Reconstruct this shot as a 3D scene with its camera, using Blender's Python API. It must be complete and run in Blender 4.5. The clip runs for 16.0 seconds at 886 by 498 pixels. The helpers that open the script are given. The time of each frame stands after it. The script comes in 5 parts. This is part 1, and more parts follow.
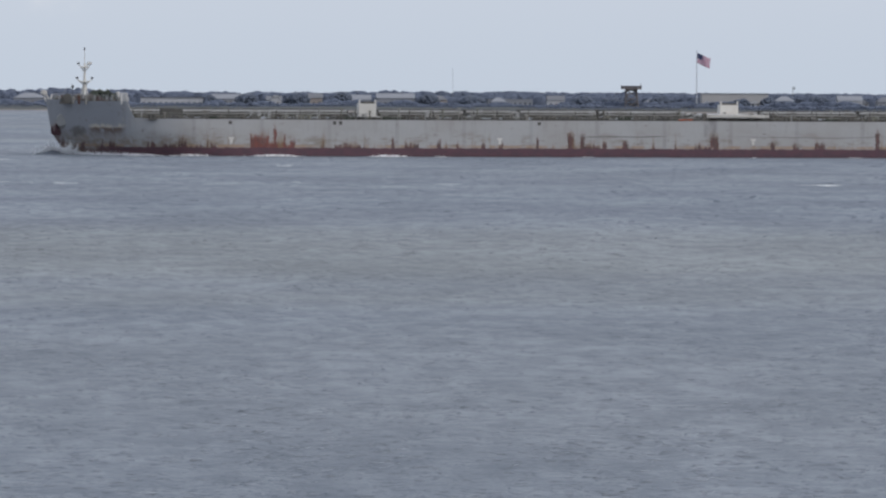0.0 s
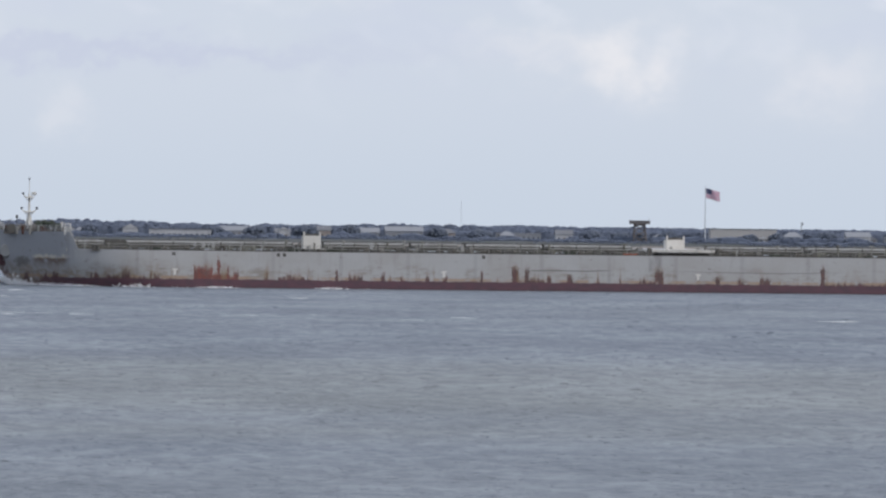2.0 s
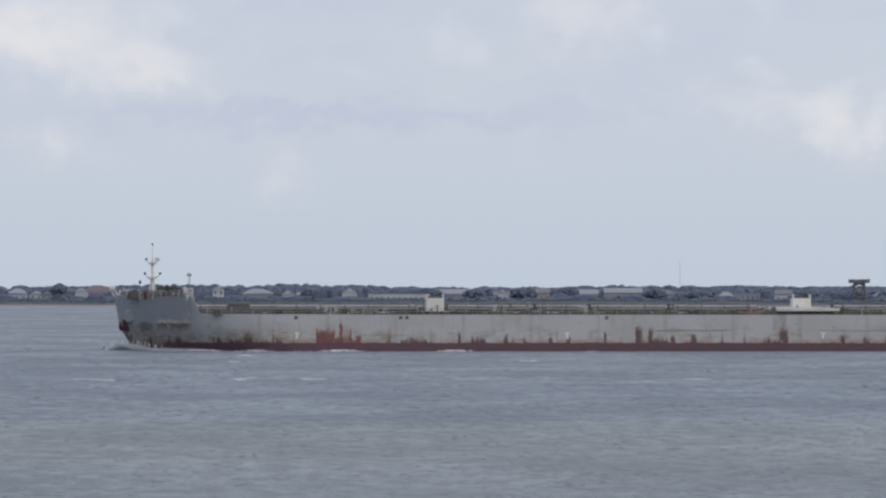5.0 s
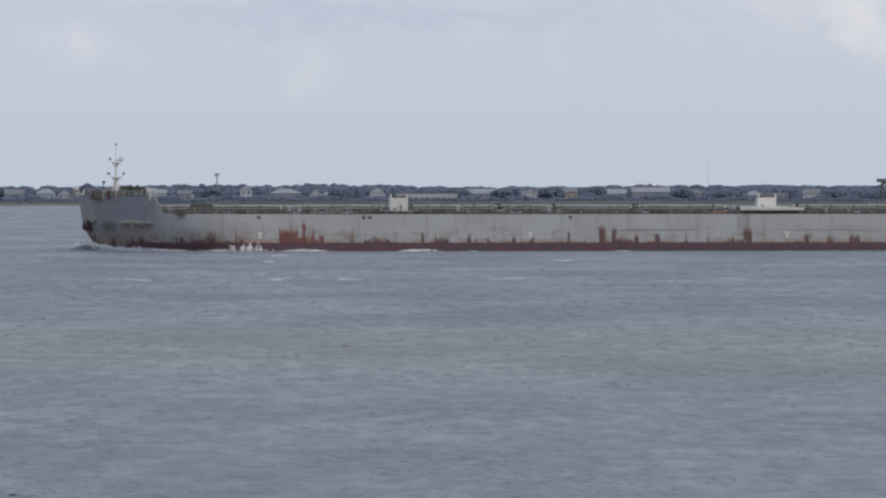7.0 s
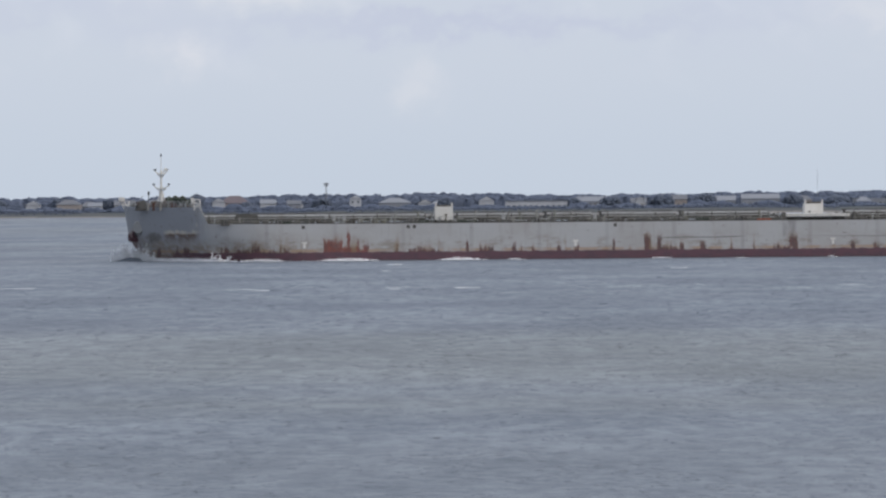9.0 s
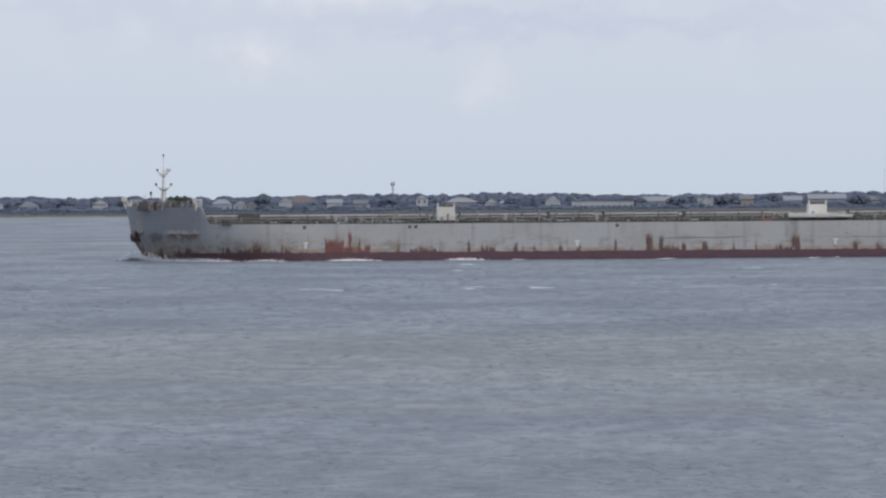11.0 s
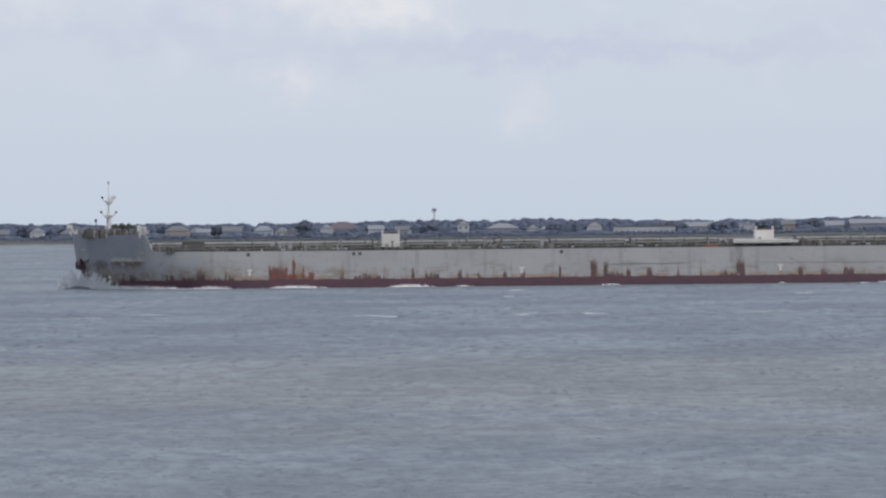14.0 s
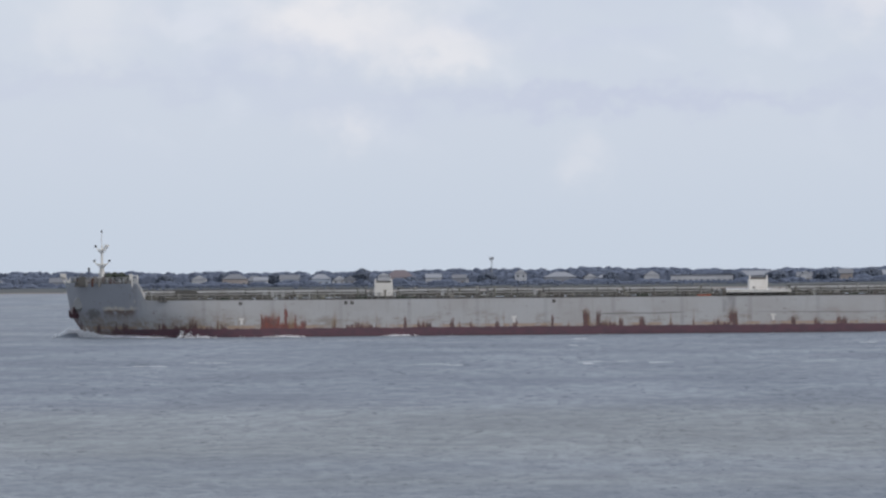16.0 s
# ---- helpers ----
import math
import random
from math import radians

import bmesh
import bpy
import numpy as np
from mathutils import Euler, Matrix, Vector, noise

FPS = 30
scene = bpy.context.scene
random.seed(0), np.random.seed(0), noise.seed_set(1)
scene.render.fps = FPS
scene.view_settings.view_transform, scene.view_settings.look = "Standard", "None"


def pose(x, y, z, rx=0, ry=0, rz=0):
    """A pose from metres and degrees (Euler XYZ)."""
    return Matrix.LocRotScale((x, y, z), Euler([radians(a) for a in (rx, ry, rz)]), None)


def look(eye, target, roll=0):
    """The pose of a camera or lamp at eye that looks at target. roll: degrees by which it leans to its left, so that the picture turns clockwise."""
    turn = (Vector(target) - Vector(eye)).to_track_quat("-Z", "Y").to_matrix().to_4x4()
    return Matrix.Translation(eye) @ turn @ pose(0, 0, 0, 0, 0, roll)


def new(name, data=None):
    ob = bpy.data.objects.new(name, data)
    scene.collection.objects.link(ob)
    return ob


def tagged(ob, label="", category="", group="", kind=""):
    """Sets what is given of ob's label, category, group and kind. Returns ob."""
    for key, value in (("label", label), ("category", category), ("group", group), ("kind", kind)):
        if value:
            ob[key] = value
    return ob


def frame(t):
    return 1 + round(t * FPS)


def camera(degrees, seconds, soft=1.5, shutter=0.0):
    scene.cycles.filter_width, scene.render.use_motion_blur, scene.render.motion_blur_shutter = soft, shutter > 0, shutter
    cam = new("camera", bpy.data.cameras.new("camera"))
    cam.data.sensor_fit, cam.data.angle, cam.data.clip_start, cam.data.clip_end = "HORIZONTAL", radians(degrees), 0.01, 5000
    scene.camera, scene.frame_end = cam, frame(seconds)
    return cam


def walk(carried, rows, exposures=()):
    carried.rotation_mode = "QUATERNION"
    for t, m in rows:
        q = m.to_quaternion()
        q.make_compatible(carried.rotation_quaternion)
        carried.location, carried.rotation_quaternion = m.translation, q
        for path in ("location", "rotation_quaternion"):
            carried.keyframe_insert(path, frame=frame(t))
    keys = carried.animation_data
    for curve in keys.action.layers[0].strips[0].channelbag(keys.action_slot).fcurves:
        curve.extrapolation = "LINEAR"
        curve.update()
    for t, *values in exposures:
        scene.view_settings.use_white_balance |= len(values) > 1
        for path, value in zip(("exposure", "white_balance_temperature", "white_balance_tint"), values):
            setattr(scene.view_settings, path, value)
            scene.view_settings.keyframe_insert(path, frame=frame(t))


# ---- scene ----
# The camera stands on the near shore, 12 m above the water, and pans with the ship through a long lens.
EYE = (0.0, 0.0, 12.0)
cam = camera(8.967, 16.0, soft=2.4)
# seconds, pan to the right, tilt upwards, roll (degrees)
PATH = [
    (0.0, 3.5641, -1.6182, 0.277), (0.5, 3.5963, -1.3130, 0.527), (1.0, 3.5325, -0.6901, 0.642),
    (1.5, 3.4989, -0.5009, 0.714), (2.0, 3.4738, -0.2663, 0.681), (2.5, 3.4152, -0.0344, 0.637),
    (3.0, 2.9090, 0.1349, 0.604), (3.5, 2.1721, 0.3328, 0.625), (3.7, 1.9605, 0.4044, 0.622),
    (5.8, 1.0171, 0.2088, -0.038), (6.0, 0.9585, 0.0288, 0.086), (6.5, 1.0719, -0.3229, 0.100),
    (7.0, 0.9697, -0.6670, -0.018), (7.5, 0.9932, -0.6910, -0.347), (8.0, 0.0985, -0.5977, -0.607),
    (8.5, -0.0640, -0.5699, -0.540), (9.0, -0.1415, -0.5773, -0.452), (9.5, -0.3423, -0.5948, -0.423),
    (12.0, -0.9435, -0.5618, -0.381), (12.5, -0.9858, -0.5487, -0.400), (13.0, -1.0613, -0.4871, -0.466),
    (13.5, -1.1417, -0.4064, -0.523), (14.0, -1.2344, -0.3085, -0.559), (14.5, -1.2591, -0.1981, -0.367),
    (15.0, -1.3474, -0.0691, -0.357), (15.5, -1.6299, 0.0651, -0.447), (16.0, -1.8115, 0.1885, -0.494),
]


def aim(pan, tilt, roll):
    a, b = radians(pan), radians(tilt)
    way = Vector((math.sin(a) * math.cos(b), math.cos(a) * math.cos(b), math.sin(b)))
    return look(EYE, Vector(EYE) + 100 * way, roll)


walk(cam, [(t, aim(p, e, r)) for t, p, e, r in PATH],
     [(0.0, 0.0), (0.5, 0.05), (1.0, 0.17), (1.5, 0.2), (2.0, 0.10), (3.0, 0.05), (3.5, 0.06), (6.0, -0.10), (6.5, -0.07), (7.0, -0.09), (8.0, 0.03), (9.0, 0.03), (12.5, 0.08), (14.0, 0.04), (16.0, 0.06)])

# ---- light: a bright, mostly clouded sky and a soft sun behind the camera's right shoulder ----
SUN_EL, SUN_AZ = 42.0, 125.0          # degrees; azimuth clockwise from the view's far side
SKY_STRENGTH = 0.10


def link(tree, a, b):
    tree.links.new(a, b)


def math_node(tree, op, a, b=None, c=None, clamp=False):
    n = tree.nodes.new("ShaderNodeMath")
    n.operation, n.use_clamp = op, clamp
    for k, v in enumerate((a, b, c)):
        if v is None:
            continue
        if isinstance(v, (int, float)):
            n.inputs[k].default_value = v
        else:
            link(tree, v, n.inputs[k])
    return n.outputs[0]


def ramp_node(tree, fac, stops, mode="LINEAR"):
    n = tree.nodes.new("ShaderNodeValToRGB")
    n.color_ramp.interpolation = mode
    while len(n.color_ramp.elements) < len(stops):
        n.color_ramp.elements.new(0.5)
    for e, (pos, col) in zip(n.color_ramp.elements, stops):
        e.position = pos
        e.color = (*col, 1) if isinstance(col, tuple) else (col, col, col, 1)
    link(tree, fac, n.inputs[0])
    return n.outputs[0]


def mix_node(tree, fac, a, b, mode="MIX"):
    n = tree.nodes.new("ShaderNodeMix")
    n.data_type, n.blend_type = "RGBA", mode
    for k, v in ((0, fac), (6, a), (7, b)):
        if isinstance(v, (int, float)):
            n.inputs[k].default_value = v
        elif isinstance(v, tuple):
            n.inputs[k].default_value = (*v, 1)
        else:
            link(tree, v, n.inputs[k])
    return n.outputs[2]


def noise_node(tree, vec, scale, detail=4.0, rough=0.55, stretch=None, distort=0.0):
    if stretch:
        m = tree.nodes.new("ShaderNodeMapping")
        m.inputs["Scale"].default_value = stretch
        link(tree, vec, m.inputs[0])
        vec = m.outputs[0]
    n = tree.nodes.new("ShaderNodeTexNoise")
    n.inputs["Scale"].default_value, n.inputs["Detail"].default_value = scale, detail
    n.inputs["Roughness"].default_value, n.inputs["Distortion"].default_value = rough, distort
    link(tree, vec, n.inputs["Vector"])
    return n.outputs["Fac"]


def smooth(tree, v, lo, hi):
    n = tree.nodes.new("ShaderNodeMapRange")
    n.interpolation_type = "SMOOTHSTEP"
    n.inputs["From Min"].default_value, n.inputs["From Max"].default_value = lo, hi
    link(tree, v, n.inputs["Value"])
    return n.outputs["Result"]


def build_world():
    w = bpy.data.worlds.new("sky")
    scene.world = w
    w.use_nodes = True
    t = w.node_tree
    t.nodes.clear()
    out, bg = t.nodes.new("ShaderNodeOutputWorld"), t.nodes.new("ShaderNodeBackground")
    sky = t.nodes.new("ShaderNodeTexSky")
    sky.sky_type, sky.sun_disc = "NISHITA", False
    sky.sun_elevation, sky.sun_rotation = radians(SUN_EL), radians(SUN_AZ)
    sky.air_density, sky.dust_density = 1.0, 2.0
    tc = t.nodes.new("ShaderNodeTexCoord")
    sep = t.nodes.new("ShaderNodeSeparateXYZ")
    link(t, tc.outputs["Generated"], sep.inputs[0])
    az = math_node(t, "ARCTAN2", sep.outputs[0], sep.outputs[1])
    el = math_node(t, "ARCSINE", sep.outputs[2])
    com = t.nodes.new("ShaderNodeCombineXYZ")
    link(t, az, com.inputs[0])
    link(t, el, com.inputs[1])
    v = com.outputs[0]
    # thin grey layers and heaped puffs above a clear, hazy rim
    layers = smooth(t, noise_node(t, v, 26.0, 3.0, 0.5, (1, 3.6, 1)), 0.42, 0.68)
    puffs = smooth(t, noise_node(t, v, 60.0, 3.5, 0.5, (1, 1.25, 1), 0.3), 0.52, 0.74)
    high = smooth(t, el, 0.012, 0.045)
    puffs = math_node(t, "MULTIPLY", puffs, high)
    layers = math_node(t, "MULTIPLY", layers, high)
    col = mix_node(t, 1.0, sky.outputs[0], (SKY_STRENGTH,) * 3, "MULTIPLY")
    veil = mix_node(t, smooth(t, el, 0.0, 0.03), (0.595, 0.670, 0.785), (0.625, 0.685, 0.795))
    col = mix_node(t, 0.88, col, veil)
    col = mix_node(t, math_node(t, "MULTIPLY", layers, 0.5), col, (0.555, 0.60, 0.735))
    col = mix_node(t, math_node(t, "MULTIPLY", puffs, 0.45), col, (0.73, 0.755, 0.83))
    w1 = math_node(t, "MULTIPLY_ADD", noise_node(t, v, 75.0, 3.5, 0.55), 0.030, -0.015)
    w2 = math_node(t, "MULTIPLY_ADD", noise_node(t, v, 110.0, 3.5, 0.55, (1, 1.3, 2)), 0.016, -0.008)
    wx, wy = math_node(t, "ADD", az, w1), math_node(t, "ADD", el, w2)
    # single clouds: azimuth, elevation, half width, half height (degrees), weight, colour
    bright, grey = (0.79, 0.785, 0.815), (0.54, 0.585, 0.71)
    for ca, ce, ra, re_, wt, cc in ((0.2, 1.70, 3.2, 0.15, 0.95, grey), (-5.0, 1.9, 2.4, 0.16, 0.5, grey), (5.30, 1.63, 0.48, 0.36, 0.75, bright), (4.5, 1.80, 0.9, 0.2, 0.3, bright),
                                    (-2.87, 2.54, 1.0, 0.42, 0.9, bright), (-1.85, 2.20, 0.75, 0.28, 0.7, bright), (-2.80, 1.38, 0.34, 0.24, 0.4, bright),
                                    (-0.45, 1.08, 0.34, 0.26, 0.28, bright), (2.55, 2.75, 0.8, 0.35, 0.6, bright), (7.4, 1.5, 0.6, 0.35, 0.4, bright),
                                    (-5.4, 2.6, 0.7, 0.6, 0.4, bright), (0.6, 3.0, 2.5, 0.5, 0.4, grey)):
        dx = math_node(t, "MULTIPLY_ADD", wx, 1 / radians(ra), -ca / ra)
        dy = math_node(t, "MULTIPLY_ADD", wy, 1 / radians(re_), -ce / re_)
        d2 = math_node(t, "ADD", math_node(t, "MULTIPLY", dx, dx), math_node(t, "MULTIPLY", dy, dy))
        col = mix_node(t, math_node(t, "MULTIPLY", math_node(t, "EXPONENT", math_node(t, "MULTIPLY", d2, -1.3)), wt), col, cc)
    link(t, col, bg.inputs[0])
    link(t, bg.outputs[0], out.inputs[0])


build_world()
sun = new("sun", bpy.data.lights.new("sun", "SUN"))
sun.data.energy, sun.data.angle, sun.data.color = 1.5, radians(12), (1.0, 0.95, 0.88)
a, e = radians(SUN_AZ), radians(SUN_EL)
sun.matrix_world = look((math.sin(a) * math.cos(e) * 50, math.cos(a) * math.cos(e) * 50, math.sin(e) * 50), (0, 0, 0))

# ---- materials ----


def material(name, rough=0.7, metal=0.0):
    m = bpy.data.materials.new(name)
    m.use_nodes = True
    t = m.node_tree
    b = t.nodes["Principled BSDF"]
    b.inputs["Roughness"].default_value, b.inputs["Metallic"].default_value = rough, metal
    tc = t.nodes.new("ShaderNodeTexCoord")
    return m, t, b, tc.outputs["Object"]


def weathered(name, base, dark, scale=1.0, rough=0.7, metal=0.0, amount=0.6, bump=0.02, varied=0.0):
    """Paint, wood or metal with grain and stains at two scales."""
    m, t, b, v = material(name, rough, metal)
    big = smooth(t, noise_node(t, v, 0.5 * scale, 3.0), 0.42, 0.68)
    fine = noise_node(t, v, 6.0 * scale, 4.0)
    c = mix_node(t, math_node(t, "MULTIPLY", big, amount), base, dark)
    c = mix_node(t, 0.35, c, mix_node(t, fine, dark, base))
    if varied:
        info = t.nodes.new("ShaderNodeObjectInfo")
        h = t.nodes.new("ShaderNodeHueSaturation")
        link(t, math_node(t, "MULTIPLY_ADD", info.outputs["Random"], varied, 1 - varied / 2), h.inputs["Value"])
        link(t, c, h.inputs["Color"])
        c = h.outputs[0]
    link(t, c, b.inputs["Base Color"])
    if bump:
        n = t.nodes.new("ShaderNodeBump")
        n.inputs["Distance"].default_value = bump
        link(t, fine, n.inputs["Height"])
        link(t, n.outputs[0], b.inputs["Normal"])
    return m


# height in metres to which rust has climbed along the side, by distance aft of the foremast
RUST_FORE = [(-8, 4.6), (-4.4, 2.4), (-3.6, 1.2), (-2.4, 0.6), (-1.0, 2.0), (-0.2, 0.8), (1.4, 1.5), (3.6, 2.2), (4.5, 1.1),
             (10.5, 2.1), (11.4, 1.1), (12.4, 1.9), (15.0, 1.0), (15.8, 2.3), (16.8, 1.7), (19.6, 0.9), (21.0, 2.1),
             (22.1, 1.1), (28.0, 3.2), (31.4, 2.1), (32.1, 4.5), (32.7, 2.1), (33.9, 3.2), (34.4, 2.0), (35.0, 2.6), (36.0, 0.6), (43.0, 2.0), (47.8, 0.5),
             (53.2, 2.9), (53.9, 0.6), (55.6, 2.1)]
RUST_AFT = [(58, 0.5), (61.2, 2.7), (62.0, 0.7), (64.8, 1.9), (65.5, 0.5), (69.5, 2.0), (70.2, 0.5), (72.6, 2.2), (73.2, 0.5),
            (79.2, 3.0), (79.8, 0.5), (85.0, 3.7), (86.2, 1.7), (87.2, 3.5), (87.9, 1.9), (90.8, 0.6), (91.4, 2.2), (92.0, 0.5),
            (95.0, 2.4), (95.9, 0.6), (108.0, 1.9), (110.6, 3.4), (112.4, 0.6), (122.0, 2.5), (122.8, 0.6), (126.0, 1.9),
            (127.2, 0.6), (130.0, 2.4), (131.8, 0.6), (141.0, 4.2), (142.0, 1.6)]


def hull_paint():
    m, t, b, v = material("ship_side_paint", 0.5)
    sep = t.nodes.new("ShaderNodeSeparateXYZ")
    link(t, v, sep.inputs[0])
    x, z = sep.outputs[0], sep.outputs[2]
    grain = noise_node(t, v, 2.2, 5.0)
    streak = noise_node(t, v, 0.9, 4.0, 0.6, (1, 1, 0.12))
    cloud = noise_node(t, v, 0.10, 4.0, 0.6, (1, 1, 1.6))
    grey = mix_node(t, smooth(t, cloud, 0.35, 0.7), (0.418, 0.415, 0.416), (0.375, 0.361, 0.352))
    grey = mix_node(t, math_node(t, "MULTIPLY", smooth(t, streak, 0.52, 0.75), 0.28), grey, (0.19, 0.165, 0.14))
    grey = mix_node(t, math_node(t, "MULTIPLY", smooth(t, streak, 0.48, 0.28), 0.35), grey, (0.36, 0.365, 0.37))
    grey = mix_node(t, math_node(t, "MULTIPLY", grain, 0.25), grey, (0.26, 0.26, 0.262))
    # shade on the flared bow put into the colour: darker blue-grey, strongest high up
    bow_shade = math_node(t, "ADD", x, math_node(t, "MULTIPLY", cloud, 6.0))
    grey = mix_node(t, math_node(t, "MULTIPLY", smooth(t, bow_shade, 12.0, 7.0), math_node(t, "MULTIPLY_ADD", smooth(t, z, 2.6, 5.2), 0.45, 0.30)), grey, (0.215, 0.230, 0.258))
    # brown smears over the lower side
    smear = math_node(t, "MULTIPLY", smooth(t, noise_node(t, v, 0.35, 5.0, 0.65, (0.6, 1, 1.6)), 0.50, 0.66), smooth(t, z, 5.6, 2.2))
    grey = mix_node(t, math_node(t, "MULTIPLY", smear, 0.7), grey, (0.20, 0.165, 0.13))
    blot = smooth(t, noise_node(t, v, 0.9, 5.0, 0.7, (0.5, 1, 1.2)), 0.60, 0.69)
    grey = mix_node(t, math_node(t, "MULTIPLY", blot, 0.6), grey, (0.12, 0.085, 0.065))
    # yellow-brown staining low on the fore side
    stain = math_node(t, "MULTIPLY", math_node(t, "MULTIPLY", smooth(t, z, 4.6, 2.2), smooth(t, x, 62.0, 14.0)),
                      smooth(t, noise_node(t, v, 0.7, 5.0, 0.7, (0.7, 1, 0.8)), 0.44, 0.62))
    grey = mix_node(t, math_node(t, "MULTIPLY", stain, 0.65), grey, (0.215, 0.165, 0.105))
    # short level scuffs
    scuff = math_node(t, "MULTIPLY", smooth(t, noise_node(t, v, 0.5, 3.0, 0.6, (0.5, 1, 5.0)), 0.60, 0.70), smooth(t, z, 4.4, 3.2))
    grey = mix_node(t, math_node(t, "MULTIPLY", scuff, 0.6), grey, (0.150, 0.115, 0.085))
    # faded plate seams
    w = t.nodes.new("ShaderNodeTexWave")
    w.inputs["Scale"].default_value, w.inputs["Distortion"].default_value = 0.026, 0.0
    link(t, v, w.inputs["Vector"])
    grey = mix_node(t, math_node(t, "MULTIPLY", smooth(t, w.outputs["Fac"], 0.985, 1.0), 0.18), grey, (0.15, 0.145, 0.14))
    # rust heights
    top = None
    for stops, lo, hi in ((RUST_FORE, -8, 58.6), (RUST_AFT, 58, 160)):
        u = math_node(t, "MULTIPLY_ADD", math_node(t, "ADD", x, math_node(t, "MULTIPLY_ADD", grain, 0.9, -0.45)), 1 / (hi - lo), -lo / (hi - lo))
        h = ramp_node(t, u, [((p - lo) / (hi - lo), r / 6) for p, r in stops], "CONSTANT")
        top = h if top is None else mix_node(t, math_node(t, "GREATER_THAN", x, 58.3), top, h)
    wob = math_node(t, "MULTIPLY_ADD", noise_node(t, v, 1.1, 5.0, 0.65), 2.2, -1.1)
    spike = math_node(t, "MULTIPLY_ADD", noise_node(t, v, 1.9, 4.0, 0.7, (1, 1, 0.07)), 3.2, -1.6)
    # smaller columns of rust strewn along the waterline
    strewn = math_node(t, "MULTIPLY", smooth(t, noise_node(t, v, 0.55, 3.0, 0.6, (1, 0, 0)), 0.54, 0.66), 3.0)
    high_ = math_node(t, "MAXIMUM", math_node(t, "MULTIPLY", top, 6.8), strewn)
    over = math_node(t, "SUBTRACT", math_node(t, "ADD", math_node(t, "ADD", high_, math_node(t, "MULTIPLY", wob, 0.7)), spike), z)
    patchy = math_node(t, "MULTIPLY", smooth(t, over, -0.35, 0.45), smooth(t, noise_node(t, v, 1.0, 5.0, 0.7, (1, 1, 0.5)), 0.28, 0.46))
    bare = math_node(t, "MULTIPLY", smooth(t, x, 27.6, 28.3), smooth(t, x, 36.9, 36.0))
    patchy = math_node(t, "MAXIMUM", patchy, math_node(t, "MULTIPLY", math_node(t, "MULTIPLY", smooth(t, math_node(t, "SUBTRACT", math_node(t, "ADD", high_, wob), z), -0.3, 0.5), bare), 0.9))
    halo = math_node(t, "MULTIPLY", smooth(t, over, -1.5, 0.2), smooth(t, noise_node(t, v, 0.4, 4.0, 0.6), 0.38, 0.62))
    grey = mix_node(t, math_node(t, "MULTIPLY", halo, 0.60), grey, (0.25, 0.175, 0.125))
    rust = mix_node(t, smooth(t, noise_node(t, v, 1.3, 5.0, 0.7), 0.40, 0.60), (0.118, 0.048, 0.042), (0.082, 0.042, 0.040))
    rust = mix_node(t, bare, rust, mix_node(t, smooth(t, noise_node(t, v, 0.9, 5.0, 0.7), 0.40, 0.62), (0.195, 0.048, 0.034), (0.125, 0.044, 0.036)))
    dark = math_node(t, "MULTIPLY", smooth(t, noise_node(t, v, 1.6, 4.0, 0.7, (1, 1, 0.10)), 0.50, 0.64), math_node(t, "MULTIPLY_ADD", bare, -0.6, 1.0))
    rust = mix_node(t, dark, rust, (0.072, 0.044, 0.040))
    col = mix_node(t, math_node(t, "MULTIPLY", patchy, 0.92), grey, rust)
    # pale ochre tide line and ochre runs
    tide = math_node(t, "MULTIPLY", smooth(t, z, 1.55, 1.75), smooth(t, z, 2.35, 1.9))
    tide = math_node(t, "MULTIPLY", tide, smooth(t, noise_node(t, v, 0.5, 3.0, 0.6, (1, 1, 0.3)), 0.36, 0.58))
    tide = math_node(t, "MULTIPLY", tide, math_node(t, "SUBTRACT", 1.0, patchy))
    col = mix_node(t, math_node(t, "MULTIPLY", tide, 0.75), col, (0.34, 0.22, 0.135))
    runs = math_node(t, "MULTIPLY", smooth(t, noise_node(t, v, 0.55, 4.0, 0.6, (1, 1, 0.16)), 0.55, 0.68), smooth(t, z, 5.5, 1.5))
    col = mix_node(t, math_node(t, "MULTIPLY", runs, 0.6), col, (0.22, 0.15, 0.085))
    # long dark scrapes left by fenders and tugs
    scr = math_node(t, "MULTIPLY_ADD", noise_node(t, v, 0.08, 2.0), 0.7, 3.45)
    scr = math_node(t, "ABSOLUTE", math_node(t, "SUBTRACT", z, scr))
    span = math_node(t, "ADD", math_node(t, "MULTIPLY", smooth(t, x, 86.5, 90.0), smooth(t, x, 104.0, 101.0)),
                     math_node(t, "MULTIPLY", math_node(t, "MULTIPLY", smooth(t, x, 108.0, 128.0), smooth(t, x, 147.0, 138.0)), 0.6))
    scr = math_node(t, "MULTIPLY", smooth(t, scr, 0.14, 0.03), span)
    col = mix_node(t, math_node(t, "MULTIPLY", scr, 0.75), col, (0.07, 0.068, 0.065))
    # dark run below the discharge amidships
    run = math_node(t, "MULTIPLY", math_node(t, "MULTIPLY", smooth(t, x, 109.6, 110.4), smooth(t, x, 112.6, 111.9)), smooth(t, z, 3.0, 4.2))
    run = math_node(t, "MULTIPLY", run, smooth(t, noise_node(t, v, 0.8, 4.0, 0.6, (1, 1, 0.2)), 0.30, 0.60))
    col = mix_node(t, math_node(t, "MULTIPLY", run, 0.6), col, (0.13, 0.125, 0.125))
    # worn patch with runs beside the hawse
    zz = math_node(t, "MULTIPLY_ADD", wob, 0.35, z)
    xx = math_node(t, "ADD", x, wob)
